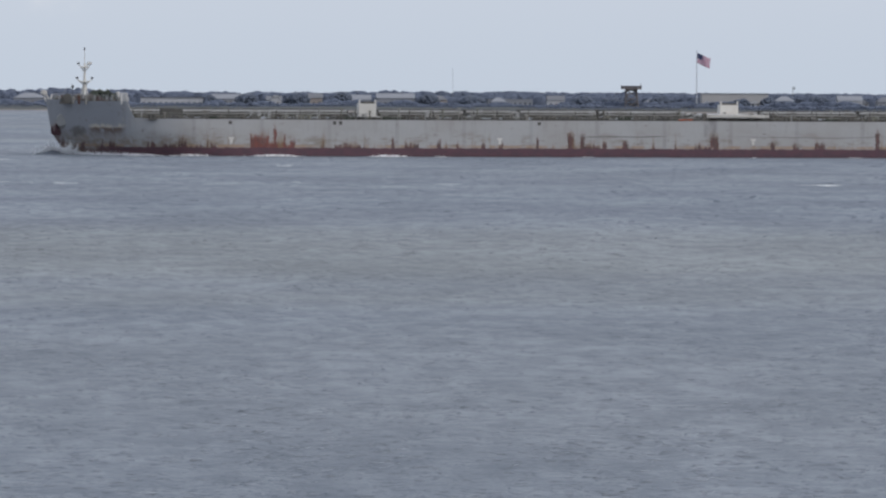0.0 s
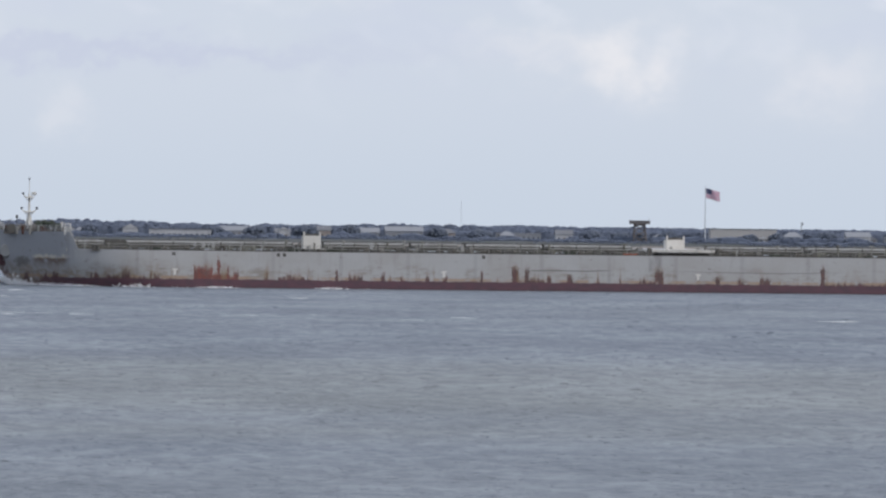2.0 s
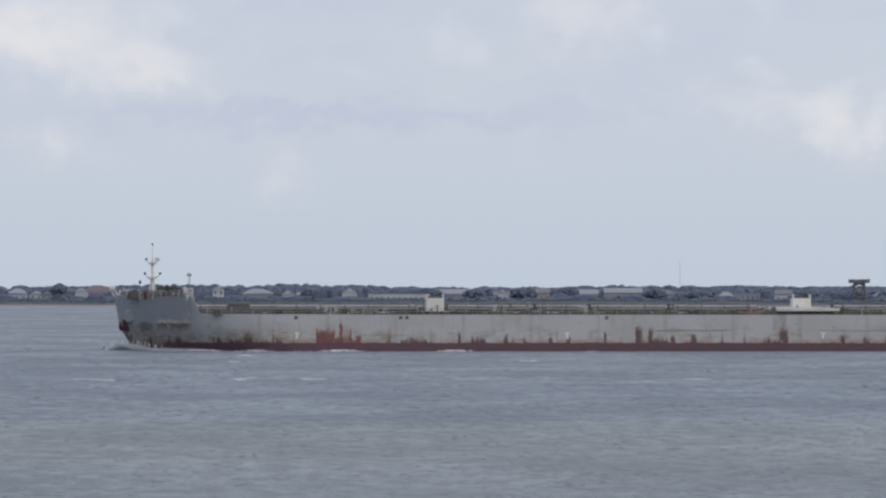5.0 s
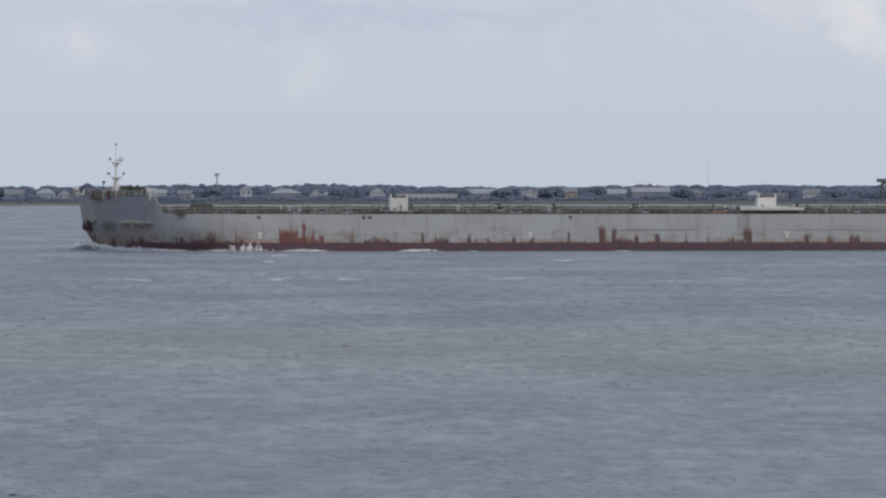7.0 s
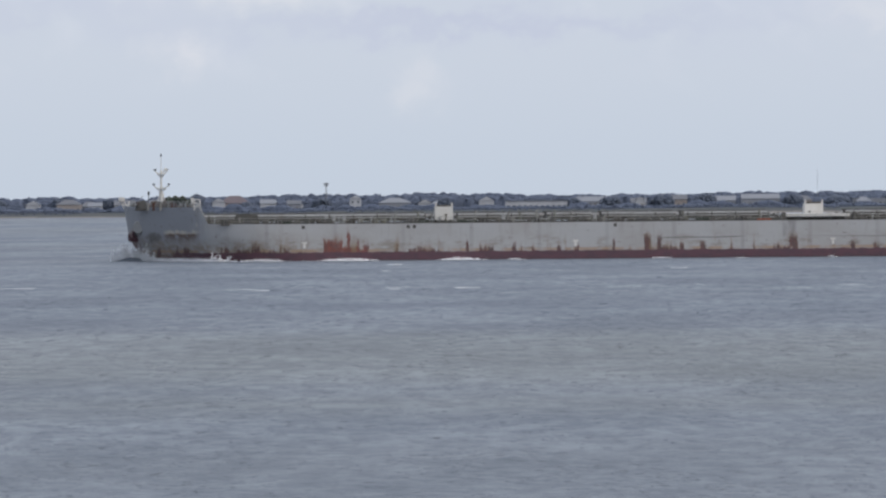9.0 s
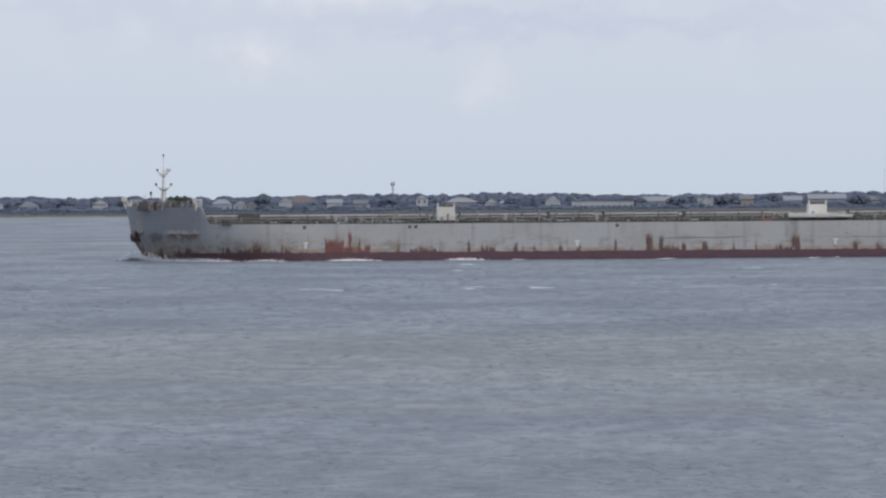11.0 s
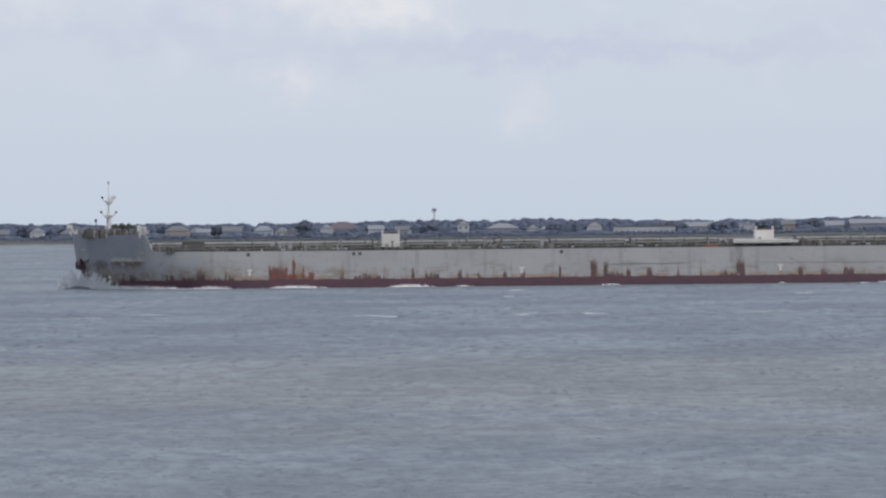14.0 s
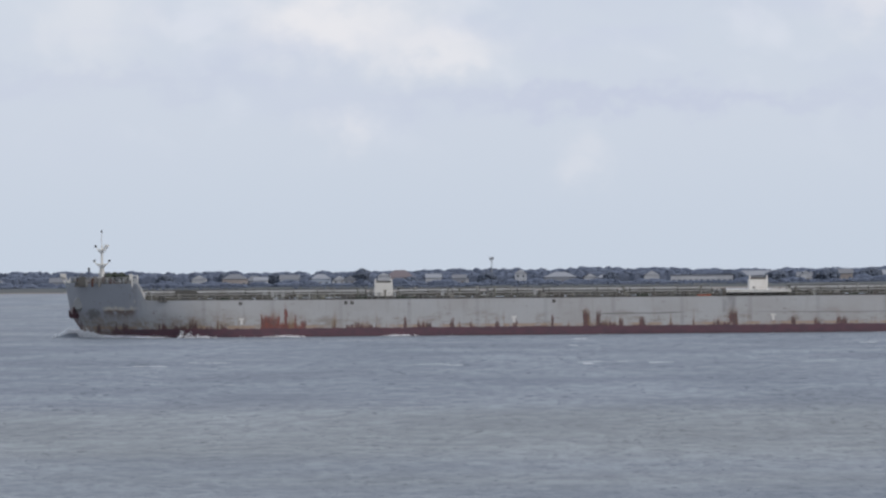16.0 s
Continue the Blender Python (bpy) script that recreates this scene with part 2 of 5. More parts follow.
    row = math_node(t, "MULTIPLY", math_node(t, "MULTIPLY", smooth(t, xx, -0.1, 1.2), smooth(t, xx, 6.6, 5.2)),
                    math_node(t, "MULTIPLY", smooth(t, zz, 3.0, 5.2), smooth(t, zz, 5.8, 5.4)))
    row = math_node(t, "MULTIPLY", row, smooth(t, noise_node(t, v, 1.5, 4.0, 0.6, (1, 1, 0.22)), 0.37, 0.50))
    col = mix_node(t, row, col, mix_node(t, smooth(t, zz, 4.8, 5.25), (0.115, 0.072, 0.050), (0.46, 0.42, 0.36)))
    # dark smudge where the cable has chafed
    sx = math_node(t, "MULTIPLY_ADD", math_node(t, "ADD", x, wob), 1 / 1.5, 1.6 / 1.5)
    sz = math_node(t, "MULTIPLY_ADD", math_node(t, "ADD", z, wob), 1 / 1.0, -4.3)
    sm = math_node(t, "ADD", math_node(t, "MULTIPLY", sx, sx), math_node(t, "MULTIPLY", sz, sz))
    col = mix_node(t, math_node(t, "MULTIPLY", smooth(t, sm, 1.2, 0.1), 0.7), col, (0.085, 0.075, 0.065))
    # boot topping
    edge = math_node(t, "MULTIPLY_ADD", noise_node(t, v, 0.8, 4.0), 0.5, -0.25)
    boot = smooth(t, math_node(t, "ADD", z, edge), 1.70, 1.52)
    red = mix_node(t, smooth(t, noise_node(t, v, 0.6, 5.0, 0.6, (1, 1, 2)), 0.4, 0.65), (0.112, 0.052, 0.066), (0.084, 0.047, 0.060))
    red = mix_node(t, math_node(t, "MULTIPLY", smooth(t, z, 0.45, 0.1), 0.7), red, (0.05, 0.028, 0.028))
    fore = smooth(t, math_node(t, "ADD", x, math_node(t, "MULTIPLY", wob, 2.0)), -1.5, 6.5)
    col = mix_node(t, math_node(t, "MULTIPLY", boot, fore), col, red)
    link(t, col, b.inputs["Base Color"])
    n = t.nodes.new("ShaderNodeBump")
    n.inputs["Distance"].default_value = 0.04
    link(t, math_node(t, "ADD", cloud, math_node(t, "MULTIPLY", grain, 0.3)), n.inputs["Height"])
    link(t, n.outputs[0], b.inputs["Normal"])
    return m


def water_material():
    m, t, b, v = material("grey_sea_water", 0.30)
    sep = t.nodes.new("ShaderNodeSeparateXYZ")
    link(t, v, sep.inputs[0])
    big = noise_node(t, v, 0.006, 3.0, 0.5, (0.6, 0.6, 1))
    col = mix_node(t, smooth(t, big, 0.38, 0.66), (0.154, 0.178, 0.213), (0.172, 0.189, 0.213))
    # silt stirred up over a shoal, and clearer, deeper water in the channel beyond it
    far = math_node(t, "MULTIPLY_ADD", noise_node(t, v, 0.012, 3.0, 0.55, (0.35, 1, 1)), 240.0, math_node(t, "ADD", sep.outputs[1], -120.0))
    shoal = math_node(t, "MULTIPLY", smooth(t, far, 290.0, 390.0), smooth(t, far, 540.0, 400.0))
    col = mix_node(t, math_node(t, "MULTIPLY", shoal, 0.58), col, (0.196, 0.208, 0.205))
    deep = math_node(t, "MULTIPLY", smooth(t, far, 400.0, 560.0), smooth(t, far, 1250.0, 950.0))
    col = mix_node(t, math_node(t, "MULTIPLY", deep, 0.6), col, (0.134, 0.156, 0.192))
    link(t, col, b.inputs["Base Color"])
    # cat's paws: ruffled and smoother stretches
    paws = smooth(t, noise_node(t, v, 0.022, 5.0, 0.65, (1.6, 0.7, 1)), 0.35, 0.68)
    slick = smooth(t, noise_node(t, v, 0.42, 5.0, 0.65, (1.2, 0.35, 1)), 0.36, 0.68)
    link(t, math_node(t, "MULTIPLY_ADD", paws, 0.14, math_node(t, "MULTIPLY_ADD", slick, 0.17, 0.30)), b.inputs["Roughness"])
    b.inputs["IOR"].default_value = 1.30
    chop = noise_node(t, v, 0.7, 4.5, 0.62, (0.8, 1, 1))
    fine = noise_node(t, v, 4.0, 3.0, 0.6, (0.7, 1, 1))
    h = math_node(t, "ADD", math_node(t, "MULTIPLY", chop, math_node(t, "MULTIPLY_ADD", paws, 0.9, 0.5)), math_node(t, "MULTIPLY", fine, 0.22))
    n = t.nodes.new("ShaderNodeBump")
    n.inputs["Distance"].default_value, n.inputs["Strength"].default_value = 0.42, 1.0
    link(t, h, n.inputs["Height"])
    link(t, n.outputs[0], b.inputs["Normal"])
    return m


def foam_material():
    m, t, b, v = material("white_foam", 0.8)
    c = mix_node(t, smooth(t, noise_node(t, v, 1.2, 4.0), 0.35, 0.65), (0.90, 0.91, 0.92), (0.96, 0.96, 0.97))
    link(t, c, b.inputs["Base Color"])
    return m


def leaf_material(name, a_col, b_col):
    m, t, b, v = material(name, 0.8)
    geo = t.nodes.new("ShaderNodeNewGeometry")
    c = mix_node(t, geo.outputs["Random Per Island"], a_col, b_col)
    c = mix_node(t, math_node(t, "MULTIPLY", smooth(t, noise_node(t, v, 0.03, 3.0), 0.4, 0.65), 0.5), c, a_col)
    link(t, c, b.inputs["Base Color"])
    b.inputs["Specular IOR Level"].default_value = 0.1
    n = t.nodes.new("ShaderNodeBump")
    n.inputs["Distance"].default_value = 0.35
    link(t, noise_node(t, v, 0.9, 4.0, 0.7), n.inputs["Height"])
    link(t, n.outputs[0], b.inputs["Normal"])
    return m


def flag_material():
    m, t, b, v = material("flag_cloth", 0.8)
    sep = t.nodes.new("ShaderNodeSeparateXYZ")
    uv = t.nodes.new("ShaderNodeUVMap")
    link(t, uv.outputs[0], sep.inputs[0])
    s = math_node(t, "FRACT", math_node(t, "MULTIPLY", sep.outputs[1], 6.5))
    c = mix_node(t, math_node(t, "GREATER_THAN", s, 0.5), (0.34, 0.10, 0.16), (0.50, 0.46, 0.54))
    can = math_node(t, "MULTIPLY", math_node(t, "LESS_THAN", sep.outputs[0], 0.4), math_node(t, "GREATER_THAN", sep.outputs[1], 0.46))
    vor = t.nodes.new("ShaderNodeTexVoronoi")
    vor.inputs["Scale"].default_value = 9.0
    link(t, uv.outputs[0], vor.inputs["Vector"])
    blue = mix_node(t, math_node(t, "LESS_THAN", vor.outputs["Distance"], 0.16), (0.03, 0.04, 0.10), (0.7, 0.7, 0.72))
    link(t, mix_node(t, can, c, blue), b.inputs["Base Color"])
    return m


M_HULL = hull_paint()
M_WATER = water_material()
M_FOAM = foam_material()
M_GLASSY = weathered("glassy_water", (0.17, 0.185, 0.21), (0.16, 0.175, 0.20), 1.0, 0.10, bump=0)
M_WHITE = weathered("cream_white_paint", (0.66, 0.645, 0.615), (0.48, 0.43, 0.38), 1.0, 0.5, amount=0.35)
M_MAST = weathered("white_mast_paint", (0.70, 0.70, 0.68), (0.45, 0.38, 0.30), 1.5, 0.5, amount=0.4)
M_DECK = weathered("green_brown_deck_paint", (0.075, 0.080, 0.065), (0.085, 0.060, 0.045), 0.4, 0.8)
M_PIPE = weathered("grey_pipe_paint", (0.30, 0.30, 0.295), (0.13, 0.115, 0.10), 0.6, 0.55)
M_PIPE_LT = weathered("pale_grey_pipe_paint", (0.37, 0.375, 0.375), (0.24, 0.23, 0.22), 0.6, 0.55)
M_STEEL = weathered("dark_deck_steel", (0.085, 0.085, 0.080), (0.085, 0.066, 0.055), 1.0, 0.7)
M_CATWALK = weathered("black_catwalk_steel", (0.068, 0.068, 0.068), (0.075, 0.066, 0.06), 1.0, 0.7)
M_OCHRE = weathered("olive_deck_paint", (0.17, 0.172, 0.14), (0.09, 0.072, 0.06), 1.0, 0.7)
M_RAIL = weathered("weathered_rail_paint", (0.25, 0.25, 0.235), (0.16, 0.135, 0.115), 1.0, 0.6)
M_GREEN = weathered("dark_green_canvas", (0.042, 0.052, 0.038), (0.030, 0.036, 0.028), 2.0, 0.9, bump=0.08)
M_RUST = weathered("rusty_iron", (0.11, 0.042, 0.026), (0.055, 0.03, 0.025), 2.0, 0.85, bump=0.05)
M_ANCHOR = weathered("dark_rusty_iron", (0.085, 0.038, 0.046), (0.055, 0.032, 0.036), 2.0, 0.85, bump=0.05)
M_ORANGE = weathered("orange_red_paint", (0.42, 0.10, 0.05), (0.2, 0.06, 0.03), 1.0, 0.6)
M_LAMP = weathered("dark_lamp_casing", (0.05, 0.05, 0.055), (0.03, 0.03, 0.03), 2.0, 0.4)
M_GRASS = weathered("shore_grass", (0.075, 0.084, 0.084), (0.098, 0.096, 0.092), 0.06, 0.95, bump=0.1)
M_SAND = weathered("beach_sand", (0.29, 0.25, 0.225), (0.20, 0.175, 0.16), 0.1, 0.95)
# foliage lifted towards blue: haze over the far shore is put into the colour
M_LEAF = leaf_material("hazed_woods_foliage", (0.126, 0.149, 0.206), (0.142, 0.163, 0.216))
M_LEAF2 = leaf_material("hazed_tree_foliage", (0.100, 0.118, 0.158), (0.122, 0.138, 0.172))
M_BARK = weathered("bark", (0.10, 0.08, 0.065), (0.06, 0.05, 0.04), 2.0, 0.9)
# walls, roofs and glass of the far houses carry painted haze: bluish, low contrast
HAZED_WALLS = [weathered("white_siding", (0.47, 0.475, 0.50), (0.33, 0.335, 0.36), 0.4, 0.7),
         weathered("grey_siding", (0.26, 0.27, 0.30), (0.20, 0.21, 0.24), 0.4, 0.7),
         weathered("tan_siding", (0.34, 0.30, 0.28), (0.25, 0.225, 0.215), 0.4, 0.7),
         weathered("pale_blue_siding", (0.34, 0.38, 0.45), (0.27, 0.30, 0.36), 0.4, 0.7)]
HAZED_ROOFS = [weathered("grey_shingle", (0.18, 0.185, 0.205), (0.125, 0.13, 0.145), 0.5, 0.85),
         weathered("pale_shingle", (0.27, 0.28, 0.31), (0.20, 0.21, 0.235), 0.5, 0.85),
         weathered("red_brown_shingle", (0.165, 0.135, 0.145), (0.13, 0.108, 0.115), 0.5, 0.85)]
M_GLASS = weathered("hazed_window_glass", (0.10, 0.115, 0.14), (0.08, 0.09, 0.11), 1.0, 0.1, bump=0)
M_BROWN = weathered("weathered_brown_timber", (0.15, 0.125, 0.11), (0.09, 0.075, 0.07), 0.6, 0.85)
# brown timber made paler for the tower, distance haze in its colour
M_TOWER = weathered("hazed_tower_timber", (0.165, 0.150, 0.150), (0.115, 0.105, 0.108), 0.6, 0.85)
M_TAN = weathered("pale_tan_concrete", (0.40, 0.39, 0.39), (0.33, 0.32, 0.325), 0.15, 0.85)
M_FLAG = flag_material()
M_POLE = weathered("white_pole_paint", (0.54, 0.56, 0.60), (0.42, 0.44, 0.48), 1.0, 0.4)
M_GALV = weathered("galvanised_steel", (0.30, 0.31, 0.33), (0.2, 0.2, 0.21), 1.0, 0.5, 0.3)

# ---- mesh helpers ----


def box_into(bm, x0, x1, y0, y1, z0, z1, bevel=0.0):
    r = bmesh.ops.create_cube(bm, size=1.0)
    for v in r["verts"]:
        v.co = Vector((x0 + (v.co.x + 0.5) * (x1 - x0), y0 + (v.co.y + 0.5) * (y1 - y0), z0 + (v.co.z + 0.5) * (z1 - z0)))
    if bevel:
        edges = list({e for v in r["verts"] for e in v.link_edges})
        bmesh.ops.bevel(bm, geom=edges, offset=bevel, segments=2, affect="EDGES")


def rod_into(bm, p, q, r0, r1=None, seg=8):
    p, q = Vector(p), Vector(q)
    d = q - p
    m = Matrix.Translation((p + q) / 2) @ d.to_track_quat("Z", "Y").to_matrix().to_4x4()
    bmesh.ops.create_cone(bm, cap_ends=True, segments=seg, radius1=r0, radius2=r0 if r1 is None else r1, depth=d.length, matrix=m)


def part(name, bm, mat_, parent=None, label="", at=None, flat=True):
    me = bpy.data.meshes.new(name)
    bm.to_mesh(me)
    bm.free()
    me.materials.append(mat_)
    for p in me.polygons:
        p.use_smooth = not flat
    ob = new(name, me)
    ob.parent = parent
    if at is not None:
        ob.matrix_basis = at
    if label:
        ob["label"] = label
    return ob


def sheet(name, verts, faces, mat_, parent=None, label="", flat=True):
    me = bpy.data.meshes.new(name)
    me.from_pydata(verts, [], faces)
    me.materials.append(mat_)
    for p in me.polygons:
        p.use_smooth = not flat
    me.update()
    ob = new(name, me)
    ob.parent = parent
    if label:
        ob["label"] = label
    return ob


def thing(name, label, category, at=None, group=""):
    ob = tagged(new(name), label, category, group)
    ob.empty_display_size = 0.2
    if at is not None:
        ob.matrix_basis = at
    return ob


# ---- water: one sheet from the near shore to the far one ----


def wave_height(x, y):
    h = np.zeros_like(x)
    rng = np.random.default_rng(3)
    for k in range(46):
        lam = 0.9 * (4.6 / 0.9) ** rng.random()
        th = rng.normal(1.7, 1.0)
        amp = 0.0034 * lam ** 0.95
        amp = amp * np.clip(0.75 * lam / np.maximum(0.33, y ** 2 / 150000), 0.35, 1.0)
        h += amp * np.sin((x * math.cos(th) + y * math.sin(th)) * 2 * math.pi / lam + rng.random() * 6.283)
    gust = 0.85 + 0.34 * np.sin(x * 0.21 + 1.0 + 1.6 * np.sin(y * 0.023)) * np.sin(y * 0.037 + 0.6 + 1.9 * np.sin(x * 0.13))
    gust += 0.34 * np.sin(x * 0.47 + 2.0 * np.sin(y * 0.041 + 1)) * np.sin(y * 0.093 + 1.7 * np.sin(x * 0.19))
    return h * gust


def build_water():
    ys = [90.0]
    while ys[-1] < 1150:
        ys.append(ys[-1] + max(0.33, ys[-1] ** 2 / 150000))
    n_near = len(ys)
    while ys[-1] < 2990:
        ys.append(ys[-1] + 45)
    ys = np.array(ys)
    us = np.linspace(-0.125, 0.155, 430)
    X = us[None, :] * (ys[:, None] + 40)
    Y = np.repeat(ys[:, None], len(us), 1)
    Z = wave_height(X, Y)
    fade = np.clip((1250 - Y) / 300, 0, 1)
    Z *= fade
    co = np.stack([X, Y, Z], -1).reshape(-1, 3)
    r, c = len(ys), len(us)
    i = np.arange(r * c).reshape(r, c)
    f = np.stack([i[:-1, :-1], i[:-1, 1:], i[1:, 1:], i[1:, :-1]], -1).reshape(-1, 4)
    # flat outer water all round, joined at the edge rows
    base = len(co)
    outer = np.array([(-2500, -400, -0.3), (2500, -400, -0.3), (2500, 2990, -0.3), (-2500, 2990, -0.3)], float)
    co = np.concatenate([co, outer])
    me = bpy.data.meshes.new("water")
    me.vertices.add(len(co))
    me.vertices.foreach_set("co", co.ravel())
    loops = np.concatenate([f.ravel(), [base, base + 1, base + 2, base + 3]])
    me.loops.add(len(loops))
    me.loops.foreach_set("vertex_index", loops.astype(np.int32))
    me.polygons.add(len(f) + 1)
    me.polygons.foreach_set("loop_start", np.arange(len(f) + 1, dtype=np.int32) * 4)
    me.polygons.foreach_set("use_smooth", np.ones(len(f) + 1, bool))
    me.update(calc_edges=True)
    me.validate()
    me.materials.append(M_WATER)
    ob = new("water", me)
    return tagged(ob, "choppy grey-blue sea water with small wind waves", "water", kind="structure")


water = build_water()


def gathered(rng, n, share):
    """Places on the near water: a share of them in gust patches, the rest strewn."""
    dep = rng.uniform(0.0098, 0.085, n)
    u = rng.uniform(-0.125, 0.155, n)
    k = 420
    pd, pu = rng.uniform(0.0098, 0.085, k), rng.uniform(-0.125, 0.155, k)
    pick, own = rng.integers(0, k, n), rng.random(n) < share
    dep = np.where(own, pd[pick] + rng.normal(0, 0.0011, n), dep)
    u = np.where(own, pu[pick] + rng.normal(0, 0.0055, n), u)
    keep = dep > 0.0096
    y = 12.0 / dep[keep]
    return u[keep] * (y + 40), y


def build_wavelets():
    """Short steep wave crests all over the near water, too many to count."""
    rng = np.random.default_rng(23)
    x0, y0 = gathered(rng, 20000, 0.68)
    n, m = len(x0), 7
    w = rng.uniform(0.06, 0.34, n) * (0.45 + y0 / 700)
    h = (0.009 + 0.048 * rng.random(n) ** 2) * (0.4 + y0 / 480)
    turn = rng.normal(0.12, 0.22, n)
    u = np.linspace(-1, 1, m)
    ring = [(-1.0, -0.10), (-0.35, 0.62), (0.0, 1.0), (1.3, -0.10)]
    V = np.zeros((n, m, len(ring), 3))
    prof = (1 - u ** 2)[None, :] * rng.uniform(0.4, 1.2, (n, m))
    bend = rng.normal(0, 0.25, (n, 1)) * u[None, :] ** 2 + rng.normal(0, 0.05, (n, m))
    for k, (dy, dz) in enumerate(ring):
        lx = u[None, :] * w[:, None]
        ly = dy * h[:, None] * 3.0 * (0.3 + prof) + bend * w[:, None]
        V[:, :, k, 0] = x0[:, None] + lx * np.cos(turn)[:, None] - ly * np.sin(turn)[:, None]
        V[:, :, k, 1] = y0[:, None] + lx * np.sin(turn)[:, None] + ly * np.cos(turn)[:, None]
        V[:, :, k, 2] = dz * h[:, None] * prof if dz > 0 else -0.12
    V[..., 2] += wave_height(V[..., 0], V[..., 1]) * np.clip((1250 - V[..., 1]) / 300, 0, 1)
    r = len(ring)
    idx = np.arange(n * m * r).reshape(n, m, r)
    f = np.stack([idx[:, :-1, :-1], idx[:, 1:, :-1], idx[:, 1:, 1:], idx[:, :-1, 1:]], -1).reshape(-1, 4)
    ob = sheet("wavelets", V.reshape(-1, 3).tolist(), f.tolist(), M_WATER, flat=False)
    return tagged(ob, "short dark wind wavelets on the grey water", "waves", kind="stuff")


wavelets = build_wavelets()


def build_glints():
    """Small glassy backs of wavelets, which mirror the low sky."""
    rng = np.random.default_rng(29)
    x0, y0 = gathered(rng, 7500, 0.75)
    n, m = len(x0), 6
    w = rng.uniform(0.05, 0.30, n) * (0.45 + y0 / 700)
    d = rng.uniform(0.05, 0.16, n) * (0.5 + y0 / 500)
    u = np.linspace(-1, 1, m)
    wide = np.sqrt(np.maximum(0.03, 1 - u ** 2))[None, :] * rng.uniform(0.5, 1.1, (n, m))
    sway = rng.normal(0, 0.25, (n, m)) * d[:, None]
    V = np.zeros((n, m, 3, 3))
    for k, dy in enumerate((-1.0, 0.0, 1.0)):
        V[:, :, k, 0] = x0[:, None] + u[None, :] * w[:, None]
        V[:, :, k, 1] = y0[:, None] + dy * wide * d[:, None] + sway
        V[:, :, k, 2] = 0.012 * (1 - abs(dy)) - 0.004 * (dy + 1)
    V[..., 2] += 0.012 + (wave_height(V[:, :, 1:2, 0], V[:, :, 1:2, 1]) * np.clip((1250 - V[:, :, 1:2, 1]) / 300, 0, 1)).mean(1, keepdims=True)
    idx = np.arange(n * m * 3).reshape(n, m, 3)
    f = np.stack([idx[:, :-1, :-1], idx[:, 1:, :-1], idx[:, 1:, 1:], idx[:, :-1, 1:]], -1).reshape(-1, 4)
    ob = sheet("glints", V.reshape(-1, 3).tolist(), f.tolist(), M_GLASSY, flat=False)
    return tagged(ob, "small glassy wavelet backs shining on the grey water", "waves", kind="stuff")


glints = build_glints()

# ---- far shore ----
SHORE = 2950.0


def ground_height(x, y):
    d = y - SHORE + 8 * math.sin(x * 0.012) + 4 * math.sin(x * 0.041 + 2)
    if d < 0:
        return max(-1.2, d * 0.05)
    return min(2.6, d * 0.075) + max(0.0, min(1.8, (d - 60) * 0.008)) + 0.15 * math.sin(x * 0.07 + y * 0.05)


def build_land():
    ys = [SHORE - 30 + 4 * k for k in range(24)] + [SHORE + 66 + 20 * k for k in range(18)] + [3450, 3700, 4100, 4950]
    xs = [-1300 + 12 * k for k in range(218)]
    v = [(x, y, ground_height(x, y)) for y in ys for x in xs]
    n = len(xs)
    f = [(j * n + k, j * n + k + 1, (j + 1) * n + k + 1, (j + 1) * n + k) for j in range(len(ys) - 1) for k in range(n - 1)]
    ob = sheet("ground", v, f, M_GRASS, flat=False)
    ob.data.materials.append(M_SAND)
    for p in ob.data.polygons:
        if p.center.z < 0.55:
            p.material_index = 1
    tagged(ob, "low grassy far shore with a narrow sand beach", "ground", kind="structure")
    return ob


build_land()


def ico_data():
    bm = bmesh.new()
    bmesh.ops.create_icosphere(bm, subdivisions=1, radius=1.0)
    v = np.array([p.co[:] for p in bm.verts])
    f = np.array([[q.index for q in p.verts] for p in bm.faces])
    bm.free()
    return v, f


ICO_V, ICO_F = ico_data()


OCT_V = np.array([(1, 0, 0), (-1, 0, 0), (0, 1, 0), (0, -1, 0), (0, 0, 1), (0, 0, -1)], float)
OCT_F = np.array([(0, 2, 4), (2, 1, 4), (1, 3, 4), (3, 0, 4), (2, 0, 5), (1, 2, 5), (3, 1, 5), (0, 3, 5)])


def clumps(spots, rng, shape=None):
    """Leafy clumps: uneven low solids at (x, y, z, radius)."""
    sv, sf = shape or (ICO_V, ICO_F)
    p = np.array(spots)
    n, k = len(p), len(sv)
    size = p[:, 3:4] * rng.uniform(0.8, 1.25, (n, 3)) * (1, 1, 0.85)
    turn = rng.uniform(0, 6.283, n)
    v = sv[None] * (1 + rng.uniform(-0.2, 0.2, (n, k, 1))) * size[:, None, :]
    c, q = np.cos(turn)[:, None], np.sin(turn)[:, None]
    v = np.stack([v[..., 0] * c - v[..., 1] * q, v[..., 0] * q + v[..., 1] * c, v[..., 2]], -1) + p[:, None, :3]
    f = sf[None] + (np.arange(n) * k)[:, None, None]
    return v.reshape(-1, 3), f.reshape(-1, 3)


def tree_spots(x, y, z, h, w, rng, n):
    out = []
    for k in range(n):
        u = rng.random()
        zz = z + h * (0.18 + 0.74 * u)
        rad = w * 0.5 * math.sin(math.pi * min(0.95, 0.25 + 0.70 * u)) ** 0.7
        a_, q = rng.random() * 6.283, rng.random() ** 0.5
        out.append((x + rad * q * math.cos(a_), y + rad * q * math.sin(a_), zz, w * rng.uniform(0.05, 0.10)))
    return out


